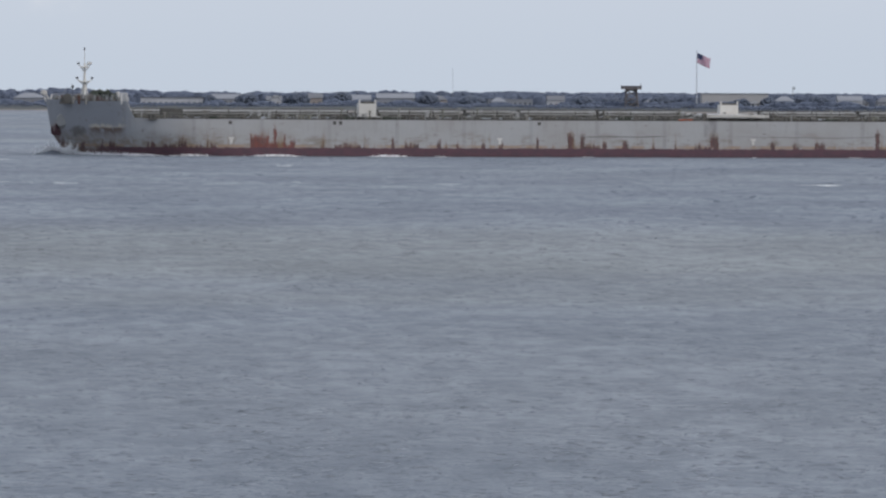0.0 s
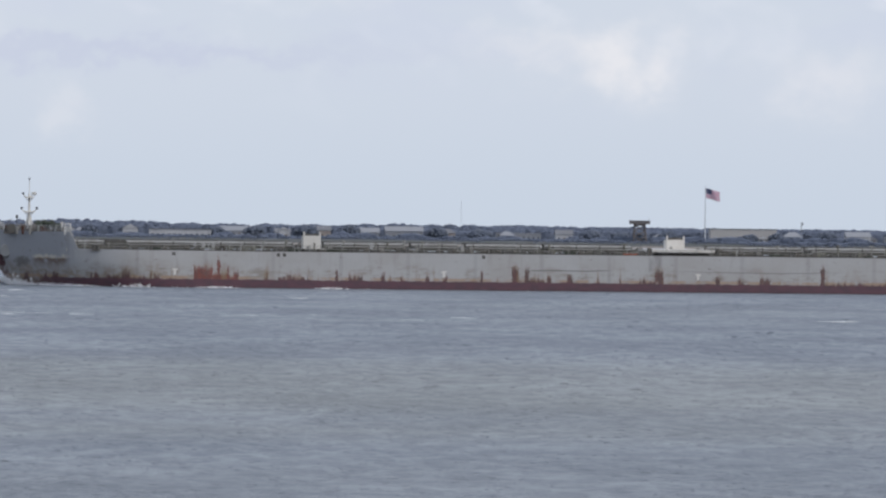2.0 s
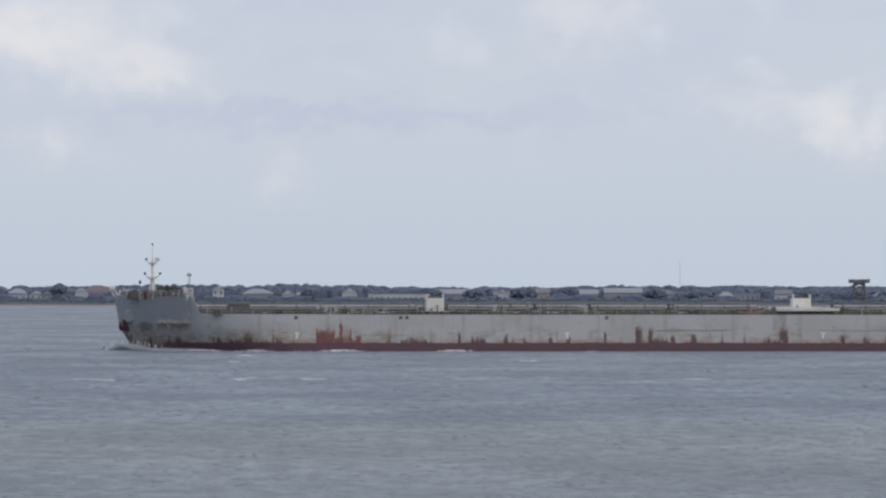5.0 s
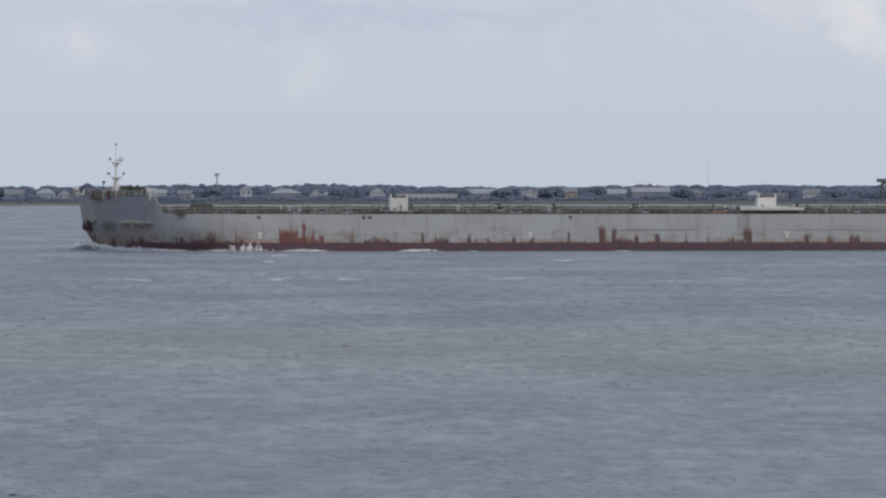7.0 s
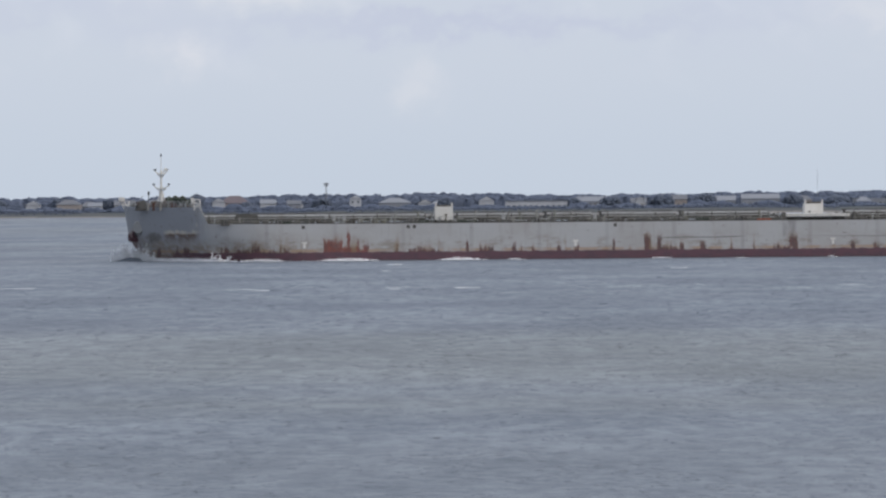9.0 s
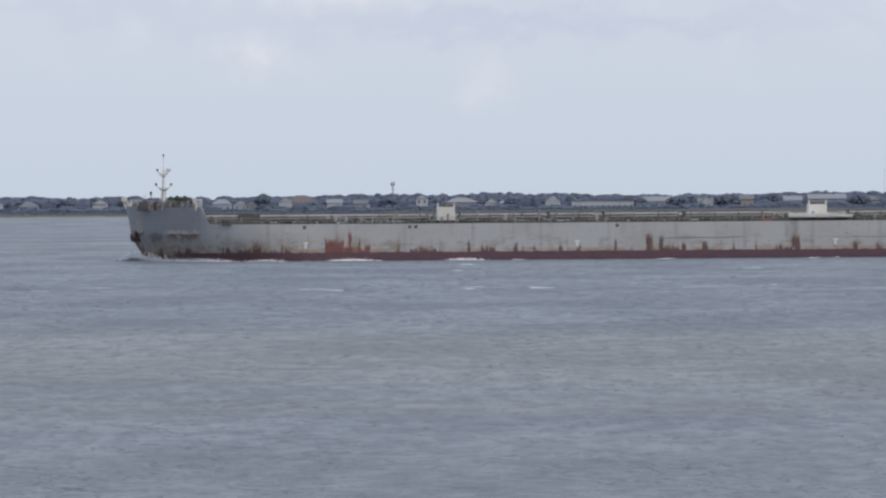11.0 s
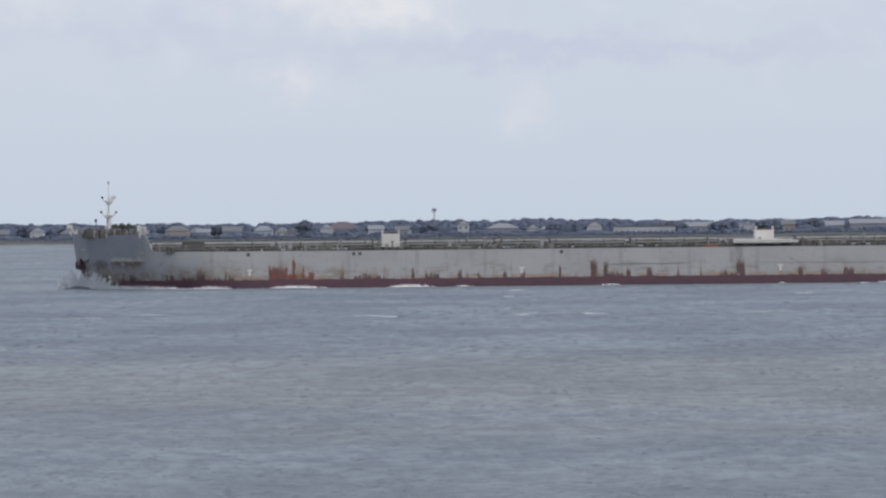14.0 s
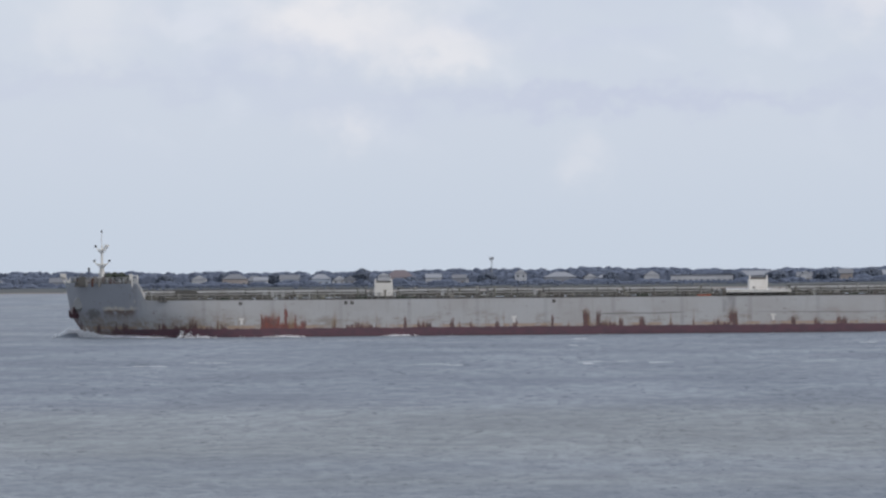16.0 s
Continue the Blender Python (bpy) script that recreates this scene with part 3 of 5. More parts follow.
def build_woods():
    """Close-grown woods in rows, one behind the other: each row a lumpy canopy of crowns with ragged leaf tufts."""
    rng = np.random.default_rng(11)
    V, F, tufts = [], [], []
    xs = np.arange(-480.0, 640.0, 0.9)
    steps = 13

    def canopy(y, top, row, gaps=0.0):
        n = int(1120 / 3.2)
        cx, cw = rng.uniform(-485, 645, n), rng.uniform(3.6, 9.0, n)
        calm = np.where(cx > 230, 0.25, 1.0)
        roll = 1 + calm * (0.10 * np.sin(cx * 0.021 + row * 0.7) + 0.05 * np.sin(cx * 0.071 + 2 * row))
        ch = top * roll * (1 + calm * (rng.uniform(-0.14, 0.05, n) + np.where(rng.random(n) < 0.05, 0.15, 0.0)))
        if gaps:
            ch = np.where((rng.random(n) < gaps) | ((cx > 22) & (cx < 64)), 0.2, ch * rng.uniform(0.5, 1.1, n))
        d = np.abs(xs[:, None] - cx[None, :]) / (cw[None, :] * 0.5)
        high = np.maximum((ch[None, :] * (1 - 0.12 * calm[None, :] ** 0.5 * np.minimum(d, 3.0) ** 2.0)).max(1), 0.15 if gaps else top * 0.62)
        high += np.array([0.45 * noise.noise((x * 0.35, row * 5.0, 0)) + 0.30 * noise.noise((x * 1.1, row * 5.0, 2)) for x in xs]) * np.minimum(1.0, high / 3)
        near = np.exp(-np.minimum(d, 4.0) ** 2).max(1)
        b0 = len(V)
        for i, x in enumerate(xs):
            z0 = ground_height(x, y) - 0.8
            for k in range(steps):
                u = k / (steps - 1)
                rise = min(1.0, math.sin(math.pi * min(0.5, u * 0.62)) * 1.02)
                lump = 1.3 * noise.noise((x * 0.21, 7.0 * row, u * high[i] * 0.24)) + 0.55 * noise.noise((x * 0.62, 7.0 * row + 3, u * high[i] * 0.6))
                lump *= 0.35 if x > 230 else 0.8
                yy = y - 2.2 * near[i] * math.sin(math.pi * min(1.0, 0.25 + u * 0.75)) + 3.0 * max(0.0, u - 0.7) + 0.55 * lump
                V.append((x, yy, z0 + high[i] * rise + 0.18 * lump * u))
        m = len(xs)
        i_ = np.arange(m * steps).reshape(m, steps) + b0
        F.extend(np.stack([i_[:-1, :-1], i_[1:, :-1], i_[1:, 1:], i_[:-1, 1:]], -1).reshape(-1, 4).tolist())
        for k in range(12000 if row == 0 else 5000):
            i = rng.integers(0, m)
            if high[i] > 0.8:
                u = 1 - 0.75 * rng.random() ** 1.25
                x = xs[i] + rng.uniform(-0.45, 0.45)
                tufts.append((x, y - 1.8 * u + rng.uniform(-0.5, 1.0), ground_height(x, y) - 0.8 + high[i] * u + rng.uniform(-0.3, 0.10), rng.uniform(0.22, 0.62)))

    for row, (y, top) in enumerate(((3064, 6.0), (3110, 6.3), (3175, 6.5), (3250, 6.7), (3335, 7.0))):
        canopy(y, top, row)
    # thickets and small trees between the houses and the beach
    canopy(3004, 4.2, 8, 0.42)
    canopy(2990, 2.7, 9, 0.4)
    for k in range(5000):
        x, yy = rng.uniform(-480, 640), rng.uniform(2972, 2988)
        if math.sin(x * 0.11) + math.sin(x * 0.047 + 1) > -1.1:
            tufts.append((x, yy, ground_height(x, yy) + rng.random() ** 1.5 * 1.1, rng.uniform(0.25, 0.55)))
    v2, f2 = clumps(tufts, rng, (OCT_V, OCT_F))
    F.extend((f2 + len(V)).tolist())
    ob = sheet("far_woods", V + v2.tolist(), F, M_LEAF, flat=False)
    tagged(ob, "low woods behind the far shore houses, tinted blue-grey for haze", "woods", kind="stuff")


build_woods()


def build_tree(x, y, h, w, seed):
    rng = np.random.default_rng(seed)
    z = ground_height(x, y)
    root = thing("tree", "dark leafy tree among the shore houses", "tree", pose(x, y, z - 0.1), "shore trees")
    bm = bmesh.new()
    rod_into(bm, (0, 0, 0), (0.1, 0, h * 0.55), 0.28, 0.12)
    for k in range(4):
        a_ = k * 1.7 + seed
        rod_into(bm, (0.05, 0, h * 0.3), (w * 0.3 * math.cos(a_), w * 0.3 * math.sin(a_), h * 0.62), 0.12, 0.04, 6)
    part("trunk", bm, M_BARK, root)
    v, f = clumps(tree_spots(0, 0, 0, h, w, rng, 170) + [(rng.uniform(-0.28, 0.28) * w, rng.uniform(-0.2, 0.2) * w, h * rng.uniform(0.35, 0.78), w * rng.uniform(0.16, 0.24)) for _ in range(14)], rng)
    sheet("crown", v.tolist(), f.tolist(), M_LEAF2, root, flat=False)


def house(x, w, h, y=3020.0, depth=9.0, roof=0, wall=0, style="side", rise=None, lift=0.0, label=""):
    """A shore house: walls on its plot, roof with eaves, windows and a door."""
    z = ground_height(x, y) + lift
    root = thing("house", label or "pale wooden shore house with a shingle roof", "house", pose(x, y, z), "shore houses")
    hw, rise = w / 2, rise or min(2.6, w * 0.28)
    bm = bmesh.new()
    box_into(bm, -hw, hw, 0, depth, -0.6 - lift, h)
    part("wall", bm, HAZED_WALLS[wall], root)
    bm = bmesh.new()
    e_ = 0.4
    if style == "side":      # ridge along the shore
        p = [(-hw - e_, -e_, h), (hw + e_, -e_, h), (hw + e_, depth + e_, h), (-hw - e_, depth + e_, h), (-hw - e_, depth / 2, h + rise), (hw + e_, depth / 2, h + rise)]
        q = [(0, 1, 5, 4), (2, 3, 4, 5), (0, 4, 3), (1, 2, 5), (3, 2, 1, 0)]
    elif style == "hip":
        p = [(-hw - e_, -e_, h), (hw + e_, -e_, h), (hw + e_, depth + e_, h), (-hw - e_, depth + e_, h), (-hw * 0.35, depth / 2, h + rise), (hw * 0.35, depth / 2, h + rise)]
        q = [(0, 1, 5, 4), (2, 3, 4, 5), (0, 4, 3), (1, 2, 5), (3, 2, 1, 0)]
    elif style == "flat":
        p = [(-hw - .2, -.2, h), (hw + .2, -.2, h), (hw + .2, depth + .2, h), (-hw - .2, depth + .2, h)]
        p += [(a_, b_, h + 0.5) for a_, b_, _ in p]
        q = [(0, 1, 5, 4), (1, 2, 6, 5), (2, 3, 7, 6), (3, 0, 4, 7), (4, 5, 6, 7), (3, 2, 1, 0)]
    else:                     # gable towards the water
        p = [(-hw - e_, -e_, h), (hw + e_, -e_, h), (hw + e_, depth + e_, h), (-hw - e_, depth + e_, h), (0, -e_, h + rise), (0, depth + e_, h + rise)]
        q = [(0, 4, 5, 3), (1, 2, 5, 4), (2, 3, 5), (3, 2, 1, 0)]
        g = bmesh.new()
        for yy in (-0.02,):
            g.faces.new([g.verts.new(c_) for c_ in ((-hw, yy, h), (hw, yy, h), (0, yy, h + rise * 0.98))])
        ex = bmesh.ops.extrude_face_region(g, geom=g.faces[:])
        for v_ in ex["geom"]:
            if isinstance(v_, bmesh.types.BMVert):
                v_.co.y -= 0.35
        part("gable", g, HAZED_WALLS[wall], root)
    vs = [bm.verts.new(c_) for c_ in p]
    for c_ in q:
        bm.faces.new([vs[k] for k in c_])
    bmesh.ops.recalc_face_normals(bm, faces=bm.faces)
    part("roof", bm, HAZED_ROOFS[roof], root)
    rows = max(1, int(h // 2.7))
    cols = max(2, int(w // 2.6))
    for r in range(rows):
        for c in range(cols):
            cx, cz = -hw + w * (c + 0.5) / cols, 1.0 + 2.7 * r
            bm = bmesh.new()
            if r == 0 and c == cols // 2:
                box_into(bm, cx - 0.5, cx + 0.5, -0.06, 0.05, 0.05, 2.1)
                part("door", bm, M_BROWN, root)
            else:
                box_into(bm, cx - 0.5, cx + 0.5, -0.05, 0.05, cz, cz + 1.3)
                part("window", bm, M_GLASS, root)
    return root


# place along the shore, width, wall height, distance, roof, wall, style
HOUSES = [
    (-301, 9, 3.2, 3008, 0, 1, "side"), (-282, 7, 4.5, 3014, 1, 0, "gable"), (-264, 10, 3.2, 3010, 0, 2, "hip"),
    (-226, 7.5, 4.2, 3012, 1, 0, "gable"), (-207, 13, 4.4, 3016, 0, 2, "hip"), (-193, 7, 3.4, 3014, 1, 0, "side"),
    (-178, 10, 3.6, 3020, 0, 0, "side"), (-161, 10, 3.8, 3014, 1, 3, "hip"), (-146, 6, 3.4, 3025, 0, 1, "gable"),
    (-101, 8, 4.0, 3024, 1, 0, "side"),
    (-87, 7, 3.6, 3020, 0, 1, "side"), (-54, 6, 6.2, 3014, 1, 0, "gable"), (-33, 17, 4.0, 3022, 1, 1, "hip"),
    (-17, 7, 3.6, 3026, 0, 0, "gable"), (16, 8, 4.4, 3020, 1, 0, "gable"), (75, 20, 3.4, 3050, 1, 1, "side"),
    (98, 4.6, 4.6, 3018, 1, 0, "gable"), (119, 9, 4.2, 3030, 0, 2, "side"), (143, 15, 3.4, 3050, 1, 1, "side"),
    (163, 20, 4.4, 3030, 1, 1, "side"), (186, 8, 3.6, 3022, 0, 2, "hip"), (226, 24, 3.6, 3048, 1, 1, "flat"),
    (249, 9, 3.8, 3026, 0, 0, "side"), (300, 6, 3.0, 3020, 1, 0, "gable"), (372, 10, 3.8, 3020, 1, 3, "hip"),
    (408, 13, 4.4, 3026, 1, 0, "side"), (427, 9, 3.8, 3024, 0, 1, "hip"), (452, 11, 4.2, 3024, 1, 0, "side"),
]
for hx, hw_, hh, hy, hr, hwl, hs in HOUSES:
    house(hx, hw_, hh, hy, roof=hr, wall=hwl, style=hs,
          label={0: "white", 1: "grey", 2: "tan", 3: "pale blue"}[hwl] + " shore house with a " + ("grey", "pale", "red-brown")[hr] + " shingle roof")
rng_h = random.Random(4)
for k in range(13):
    hx = -330 + 62 * k + rng_h.uniform(-14, 14)
    if not (20 < hx < 66 or 275 < hx < 300 or 325 < hx < 372):
        house(hx, rng_h.uniform(5.5, 11), rng_h.uniform(2.6, 3.4), 3038 + rng_h.uniform(0, 10), roof=rng_h.choice((0, 0, 1, 1, 2)), wall=rng_h.choice((0, 1, 1, 2)),
              style=rng_h.choice(("side", "hip", "gable")), label="small shore house half hidden by trees and neighbours")
# the white-fronted wing of the big red-roofed house
house(-119, 16, 4.4, 3023, 11, 2, 2, "hip", rise=4.0, label="big house with a broad red-brown hipped roof")
house(-127, 6.5, 5.2, 3012, 8, 1, 0, "gable", label="white gabled house before a red-brown roof")

for k, (tx, ty, th, tw) in enumerate(((-290, 3030, 8, 9), (-245, 3022, 7, 10), (-213, 3030, 8, 9), (-186, 3028, 7.5, 9), (-140, 3034, 9.5, 10),
                                      (-112, 3012, 5, 8), (-72, 3020, 7, 11), (-6, 3018, 6.5, 9), (62, 3016, 6, 10), (82, 3018, 6.5, 12),
                                      (110, 3016, 6.5, 13), (133, 3020, 7.5, 12), (180, 3018, 7, 11), (203, 3012, 5.5, 14), (262, 3014, 6, 13),
                                      (278, 3016, 5, 11), (304, 3014, 5.5, 12), (348, 3012, 5, 10), (362, 3014, 6, 9), (390, 3016, 6.5, 13), (440, 3014, 6, 12))):
    build_tree(tx, ty, th, tw, k + 20)


def long_building(name, x, w, y, z0, h, mat_, label, bays, roof=0):
    root = thing(name, label, "building", pose(x, y, ground_height(x, y)))
    bm = bmesh.new()
    box_into(bm, -w / 2, w / 2, 0, 12, -1, z0 + h)
    part("wall", bm, mat_, root)
    bm = bmesh.new()
    box_into(bm, -w / 2 - 0.3, w / 2 + 0.3, -0.3, 12.3, z0 + h + 0.004, z0 + h + 0.45)
    part("roof", bm, HAZED_ROOFS[roof], root)
    for r in range(max(1, int((z0 + h) // 2.4))):
        for k in range(bays):
            cx = -w / 2 + w * (k + 0.5) / bays
            bm = bmesh.new()
            box_into(bm, cx - w / bays * 0.28, cx + w / bays * 0.28, -0.06, 0.05, 0.7 + 2.4 * r, 1.9 + 2.4 * r)
            part("window", bm, M_GLASS, root)
    return root


long_building("motel_building", 42.6, 33, 3012, 0, 4.0, HAZED_WALLS[0], "long white low building with rows of windows", 11)
long_building("warehouse", 348, 36, 3046, 0, 7.3, M_TAN, "long plain tan flat-roofed building", 0, 1)
for k in range(4):
    house(331 + 8.5 * k, 5.5, 2.4, 3024, 6, 1, 0, "gable", label="small white gabled cabin below the tan building")


def lookout_tower():
    x, y = 287.0, 3000.0
    z = ground_height(x, y)
    root = thing("lookout_tower", "weathered brown lookout tower with broad flat cabin", "tower", pose(x, y, z))
    top = 14.2 - z
    for sx in (-1, 1):
        for sy in (-1, 1):
            bm = bmesh.new()
            rod_into(bm, (sx * 3.6, sy * 3.0, -0.4), (sx * 2.6, sy * 2.2, top - 2.2), 0.35)
            part("leg", bm, M_TOWER, root)
    for k in range(3):
        z0, z1 = (top - 2.4) * k / 3, (top - 2.4) * (k + 1) / 3
        for sy in (-1, 1):
            bm = bmesh.new()
            rod_into(bm, (-3.6 + k * 0.33, sy * (3.0 - k * 0.27), z0), (3.6 - (k + 1) * 0.33, sy * (3.0 - (k + 1) * 0.27), z1), 0.2)
            rod_into(bm, (3.6 - k * 0.33, sy * (3.0 - k * 0.27), z0), (-3.6 + (k + 1) * 0.33, sy * (3.0 - (k + 1) * 0.27), z1), 0.2)
            part("brace", bm, M_TOWER, root)
    bm = bmesh.new()
    box_into(bm, -3.0, 3.0, -2.6, 2.6, top - 2.6, top - 1.7)
    part("landing", bm, M_TOWER, root)
    bm = bmesh.new()
    box_into(bm, -5.2, 5.2, -4.2, 4.2, top - 1.7, top - 0.1, 0.1)
    part("cabin", bm, M_TOWER, root)
    bm = bmesh.new()
    box_into(bm, -5.5, 5.5, -4.5, 4.5, top - 0.1, top + 0.2, 0.05)
    part("roof", bm, HAZED_ROOFS[0], root)
    bm = bmesh.new()
    rod_into(bm, (4.9, 0, top), (4.9, 0, top + 1.6), 0.14)
    part("vent_pipe", bm, M_GALV, root)


lookout_tower()


def flagpole():
    x, y = 322.0, 3000.0
    z = ground_height(x, y)
    root = thing("flagpole", "tall white flagpole on the far shore", "flagpole", pose(x, y, z))
    top = 32.6 - z
    bm = bmesh.new()
    rod_into(bm, (0, 0, -0.5), (0, 0, top), 0.36, 0.18, 12)
    part("pole", bm, M_POLE, root)
    bm = bmesh.new()
    bmesh.ops.create_uvsphere(bm, u_segments=12, v_segments=8, radius=0.32, matrix=Matrix.Translation((0, 0, top + 0.2)))
    part("finial", bm, M_POLE, root)
    bm = bmesh.new()
    rod_into(bm, (0, 0, -0.4), (0, 0, 0.5), 1.2, 1.0, 12)
    part("base", bm, M_TAN, root)
    # the flag flies stiffly in the wind and swings a little
    fl = tagged(new("flag"), "striped red and white flag with a blue starred canton", "flag")
    fl.matrix_basis = pose(x + 0.3, y, z + top - 0.5)
    nx, nz = 26, 14
    v, f, uv = [], [], []
    for j in range(nz + 1):
        for i in range(nx + 1):
            u, w_ = i / nx, j / nz
            v.append((8.2 * u * 0.98, 0.75 * math.sin(u * 7.0 + w_ * 1.2) * (0.25 + u), -5.2 * (1 - w_) - 2.4 * u ** 1.1 + 0.25 * math.sin(u * 6.5 + 1.0) * u))
            uv.append((u, w_))
    for j in range(nz):
        for i in range(nx):
            k = j * (nx + 1) + i
            f.append((k, k + 1, k + nx + 2, k + nx + 1))
    cloth = sheet("cloth", v, f, M_FLAG, fl, flat=False)
    layer = cloth.data.uv_layers.new(name="UVMap")
    for lp in cloth.data.loops:
        layer.data[lp.index].uv = uv[lp.vertex_index]
    sol = cloth.modifiers.new("cloth", "SOLIDIFY")
    sol.thickness = 0.03
    return fl


flag = flagpole()


def radio_mast(x, top, w, label, dishes):
    y = 3100.0
    z = ground_height(x, y)
    root = thing("radio_mast", label, "radio mast", pose(x, y, z))
    h = top - z
    for k in range(3):
        a_ = k * 2.094
        bm = bmesh.new()
        rod_into(bm, (w * math.cos(a_), w * math.sin(a_), -0.3), (w * 0.6 * math.cos(a_), w * 0.6 * math.sin(a_), h), 0.26 * w, 0.18 * w, 6)
        part("leg", bm, M_GALV, root)
    bm = bmesh.new()
    n = int(h / 1.5)
    for k in range(n):
        for j in range(3):
            a_, b_ = j * 2.094, (j + 1) * 2.094
            s0, s1 = w * (1 - 0.4 * k / n), w * (1 - 0.4 * (k + 1) / n)
            rod_into(bm, (s0 * math.cos(a_), s0 * math.sin(a_), h * k / n), (s1 * math.cos(b_), s1 * math.sin(b_), h * (k + 1) / n), 0.1 * w, None, 5)
    part("lattice", bm, M_GALV, root)
    for k in range(dishes):
        a_ = k * 2.094 + 0.5
        bm = bmesh.new()
        c = Vector((1.0 * math.cos(a_), 1.0 * math.sin(a_), h - 0.9))
        box_into(bm, c.x - 0.3, c.x + 0.3, c.y - 0.3, c.y + 0.3, c.z - 0.9, c.z + 0.9, 0.05)
        part("antenna", bm, M_GALV, root)


radio_mast(-71.5, 17.6, 0.55, "slim lattice radio mast with antenna panels above the woods", 3)
radio_mast(198.0, 23.5, 0.12, "very thin guyed radio mast above the woods", 0)
radio_mast(386.0, 14.5, 0.3, "short thin mast above the woods", 1)

# ---- the tanker: x aft of the foremast, y inboard from the near side, z above the water ----
SPEED, YAW, OFF, BEAM, STERN = 5.756, 4.34, 1000.0, 42.0, 232.0
HALF = BEAM / 2
DECK = 6.6


def stem_x(z):
    if z > 4.2:
        return -5.7 - 0.17 * (z - 4.2)
    if z > 0:
        return -2.7 - 3.0 * (z / 4.2) ** 0.85
    return -2.7 + 0.4 * -z


def side_top(x):
    """Upper edge of the side plating: forecastle, its sloping break, then the main deck."""
    s = 0.85 * min(1.0, max(0.0, (x - 6.3) / 1.2)) + 0.15 * (1 - (1 - min(1.0, max(0.0, (x - 6.3) / 2.4))) ** 2)
    lift = 0.25 * max(0.0, (-x) / 7) if x < 0 else 0.0
    return (9.75 + lift) * (1 - s) + (DECK + 0.12 * max(0.0, 1 - x / 40)) * s


def half_breadth(x, z):
    length = 25.5 + 0.55 * max(0.0, 9 - z)
    s = min(1.0, max(0.0, (x - stem_x(z)) / length))
    return HALF * (1 - (1 - s) ** 2.3) ** 0.72


def build_ship():
    root = thing("tanker_ship", "laden grey oil tanker with rust-streaked side and red boot topping", "ship")
    flat_x = [26 + 2.0 * k for k in range(4)] + [34 + 6 * k for k in range(34)] + [STERN]
    lv = [0.0, 0.1, 0.2, 0.28, 0.36, 0.44, 0.52, 0.6, 0.68, 0.76, 0.84, 0.92, 1.0]
    zlow = -2.5
    cols = []
    # fine stations through the forecastle break, with the stem following its rake
    tops = [-6.7 + (25 + 6.7) * (u ** 1.35) for u in np.linspace(0, 1, 42)]
    tops = sorted(tops + [6.2, 6.3, 6.5, 6.7, 6.9, 7.1, 7.3, 7.5, 7.65, 7.8, 8.1, 8.4, 8.7])
    for xt in tops:
        u = (xt + 6.7) / 31.7
        zt = side_top(xt)
        col = []
        for l in lv:
            z = zlow + (zt - zlow) * l
            x = stem_x(z) + u * (25 - stem_x(z))
            col.append((x, half_breadth(x, z), z))
        cols.append(col)
    for x in flat_x:
        zt = side_top(x)
        cols.append([(x, half_breadth(x, zlow + (zt - zlow) * l), zlow + (zt - zlow) * l) for l in lv])
    n = len(lv)
    v, f = [], []
    for side in (-1, 1):
        b0 = len(v)
        v += [(x, HALF + side * b, z) for c in cols for x, b, z in c]
        for i in range(len(cols) - 1):
            for j in range(n - 1):
                q = [b0 + i * n + j, b0 + (i + 1) * n + j, b0 + (i + 1) * n + j + 1, b0 + i * n + j + 1]
                f.append(q if side < 0 else q[::-1])
    b1 = len(cols) * n
    last = (len(cols) - 1) * n
    f.append([last + j for j in range(n)] + [b1 + last + j for j in reversed(range(n))])
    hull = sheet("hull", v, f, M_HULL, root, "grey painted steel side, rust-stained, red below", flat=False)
    bev = hull.modifiers.new("plate", "SOLIDIFY")
    bev.thickness, bev.offset = 0.06, -1
    hull.modifiers.new("crisp_edge", "EDGE_SPLIT").split_angle = radians(35)
    for q in hull.data.polygons:
        if q.center.x > 26:
            q.use_smooth = False

    def deck_sheet(name, x0, x1, z_of, mat_, drop):
        pts = [x0 + (x1 - x0) * k / 40 for k in range(41)]
        vv, ff = [], []
        for x in pts:
            z = z_of(x)
            b = max(0.02, half_breadth(x, z) - 0.05)
            vv += [(x, HALF - b, z - drop), (x, HALF + b, z - drop)]
        for k in range(40):
            ff.append((2 * k, 2 * k + 2, 2 * k + 3, 2 * k + 1))
        return sheet(name, vv, ff, mat_, root)

    deck_sheet("main_deck", 4.6, STERN - 0.1, lambda x: DECK, M_DECK, 0.12)
    deck_sheet("forecastle_deck", -6.0, 5.9, lambda x: 9.6, M_DECK, 0.35)
    bm = bmesh.new()
    b = half_breadth(5.9, 8)
    box_into(bm, 5.8, 6.0, HALF - b + 0.3, HALF + b - 0.3, 6.3, 9.3)
    part("forecastle_bulkhead", bm, M_PIPE, root, "grey bulkhead at the forecastle break")

    def shell_y(x, z):
        return HALF - half_breadth(x, z)

    # sloping wing plates at the break
    bm = bmesh.new()
    yb = shell_y(6.0, 9.5)
    p = [(5.7, yb + 0.1, 9.5), (6.3, yb + 0.1, 9.5), (7.2, yb + 0.1, 7.8), (7.4, yb + 0.1, 7.9), (6.4, yb + 0.1, 10.5), (5.9, yb + 0.1, 10.9)]
    face = bm.faces.new([bm.verts.new(c) for c in p])
    ex = bmesh.ops.extrude_face_region(bm, geom=[face])
    for q in ex["geom"]:
        if isinstance(q, bmesh.types.BMVert):
            q.co.y += 0.12
    bmesh.ops.recalc_face_normals(bm, faces=bm.faces)
    part("wing_plate", bm, M_PIPE_LT, root, "worn cream bulwark wing plate")

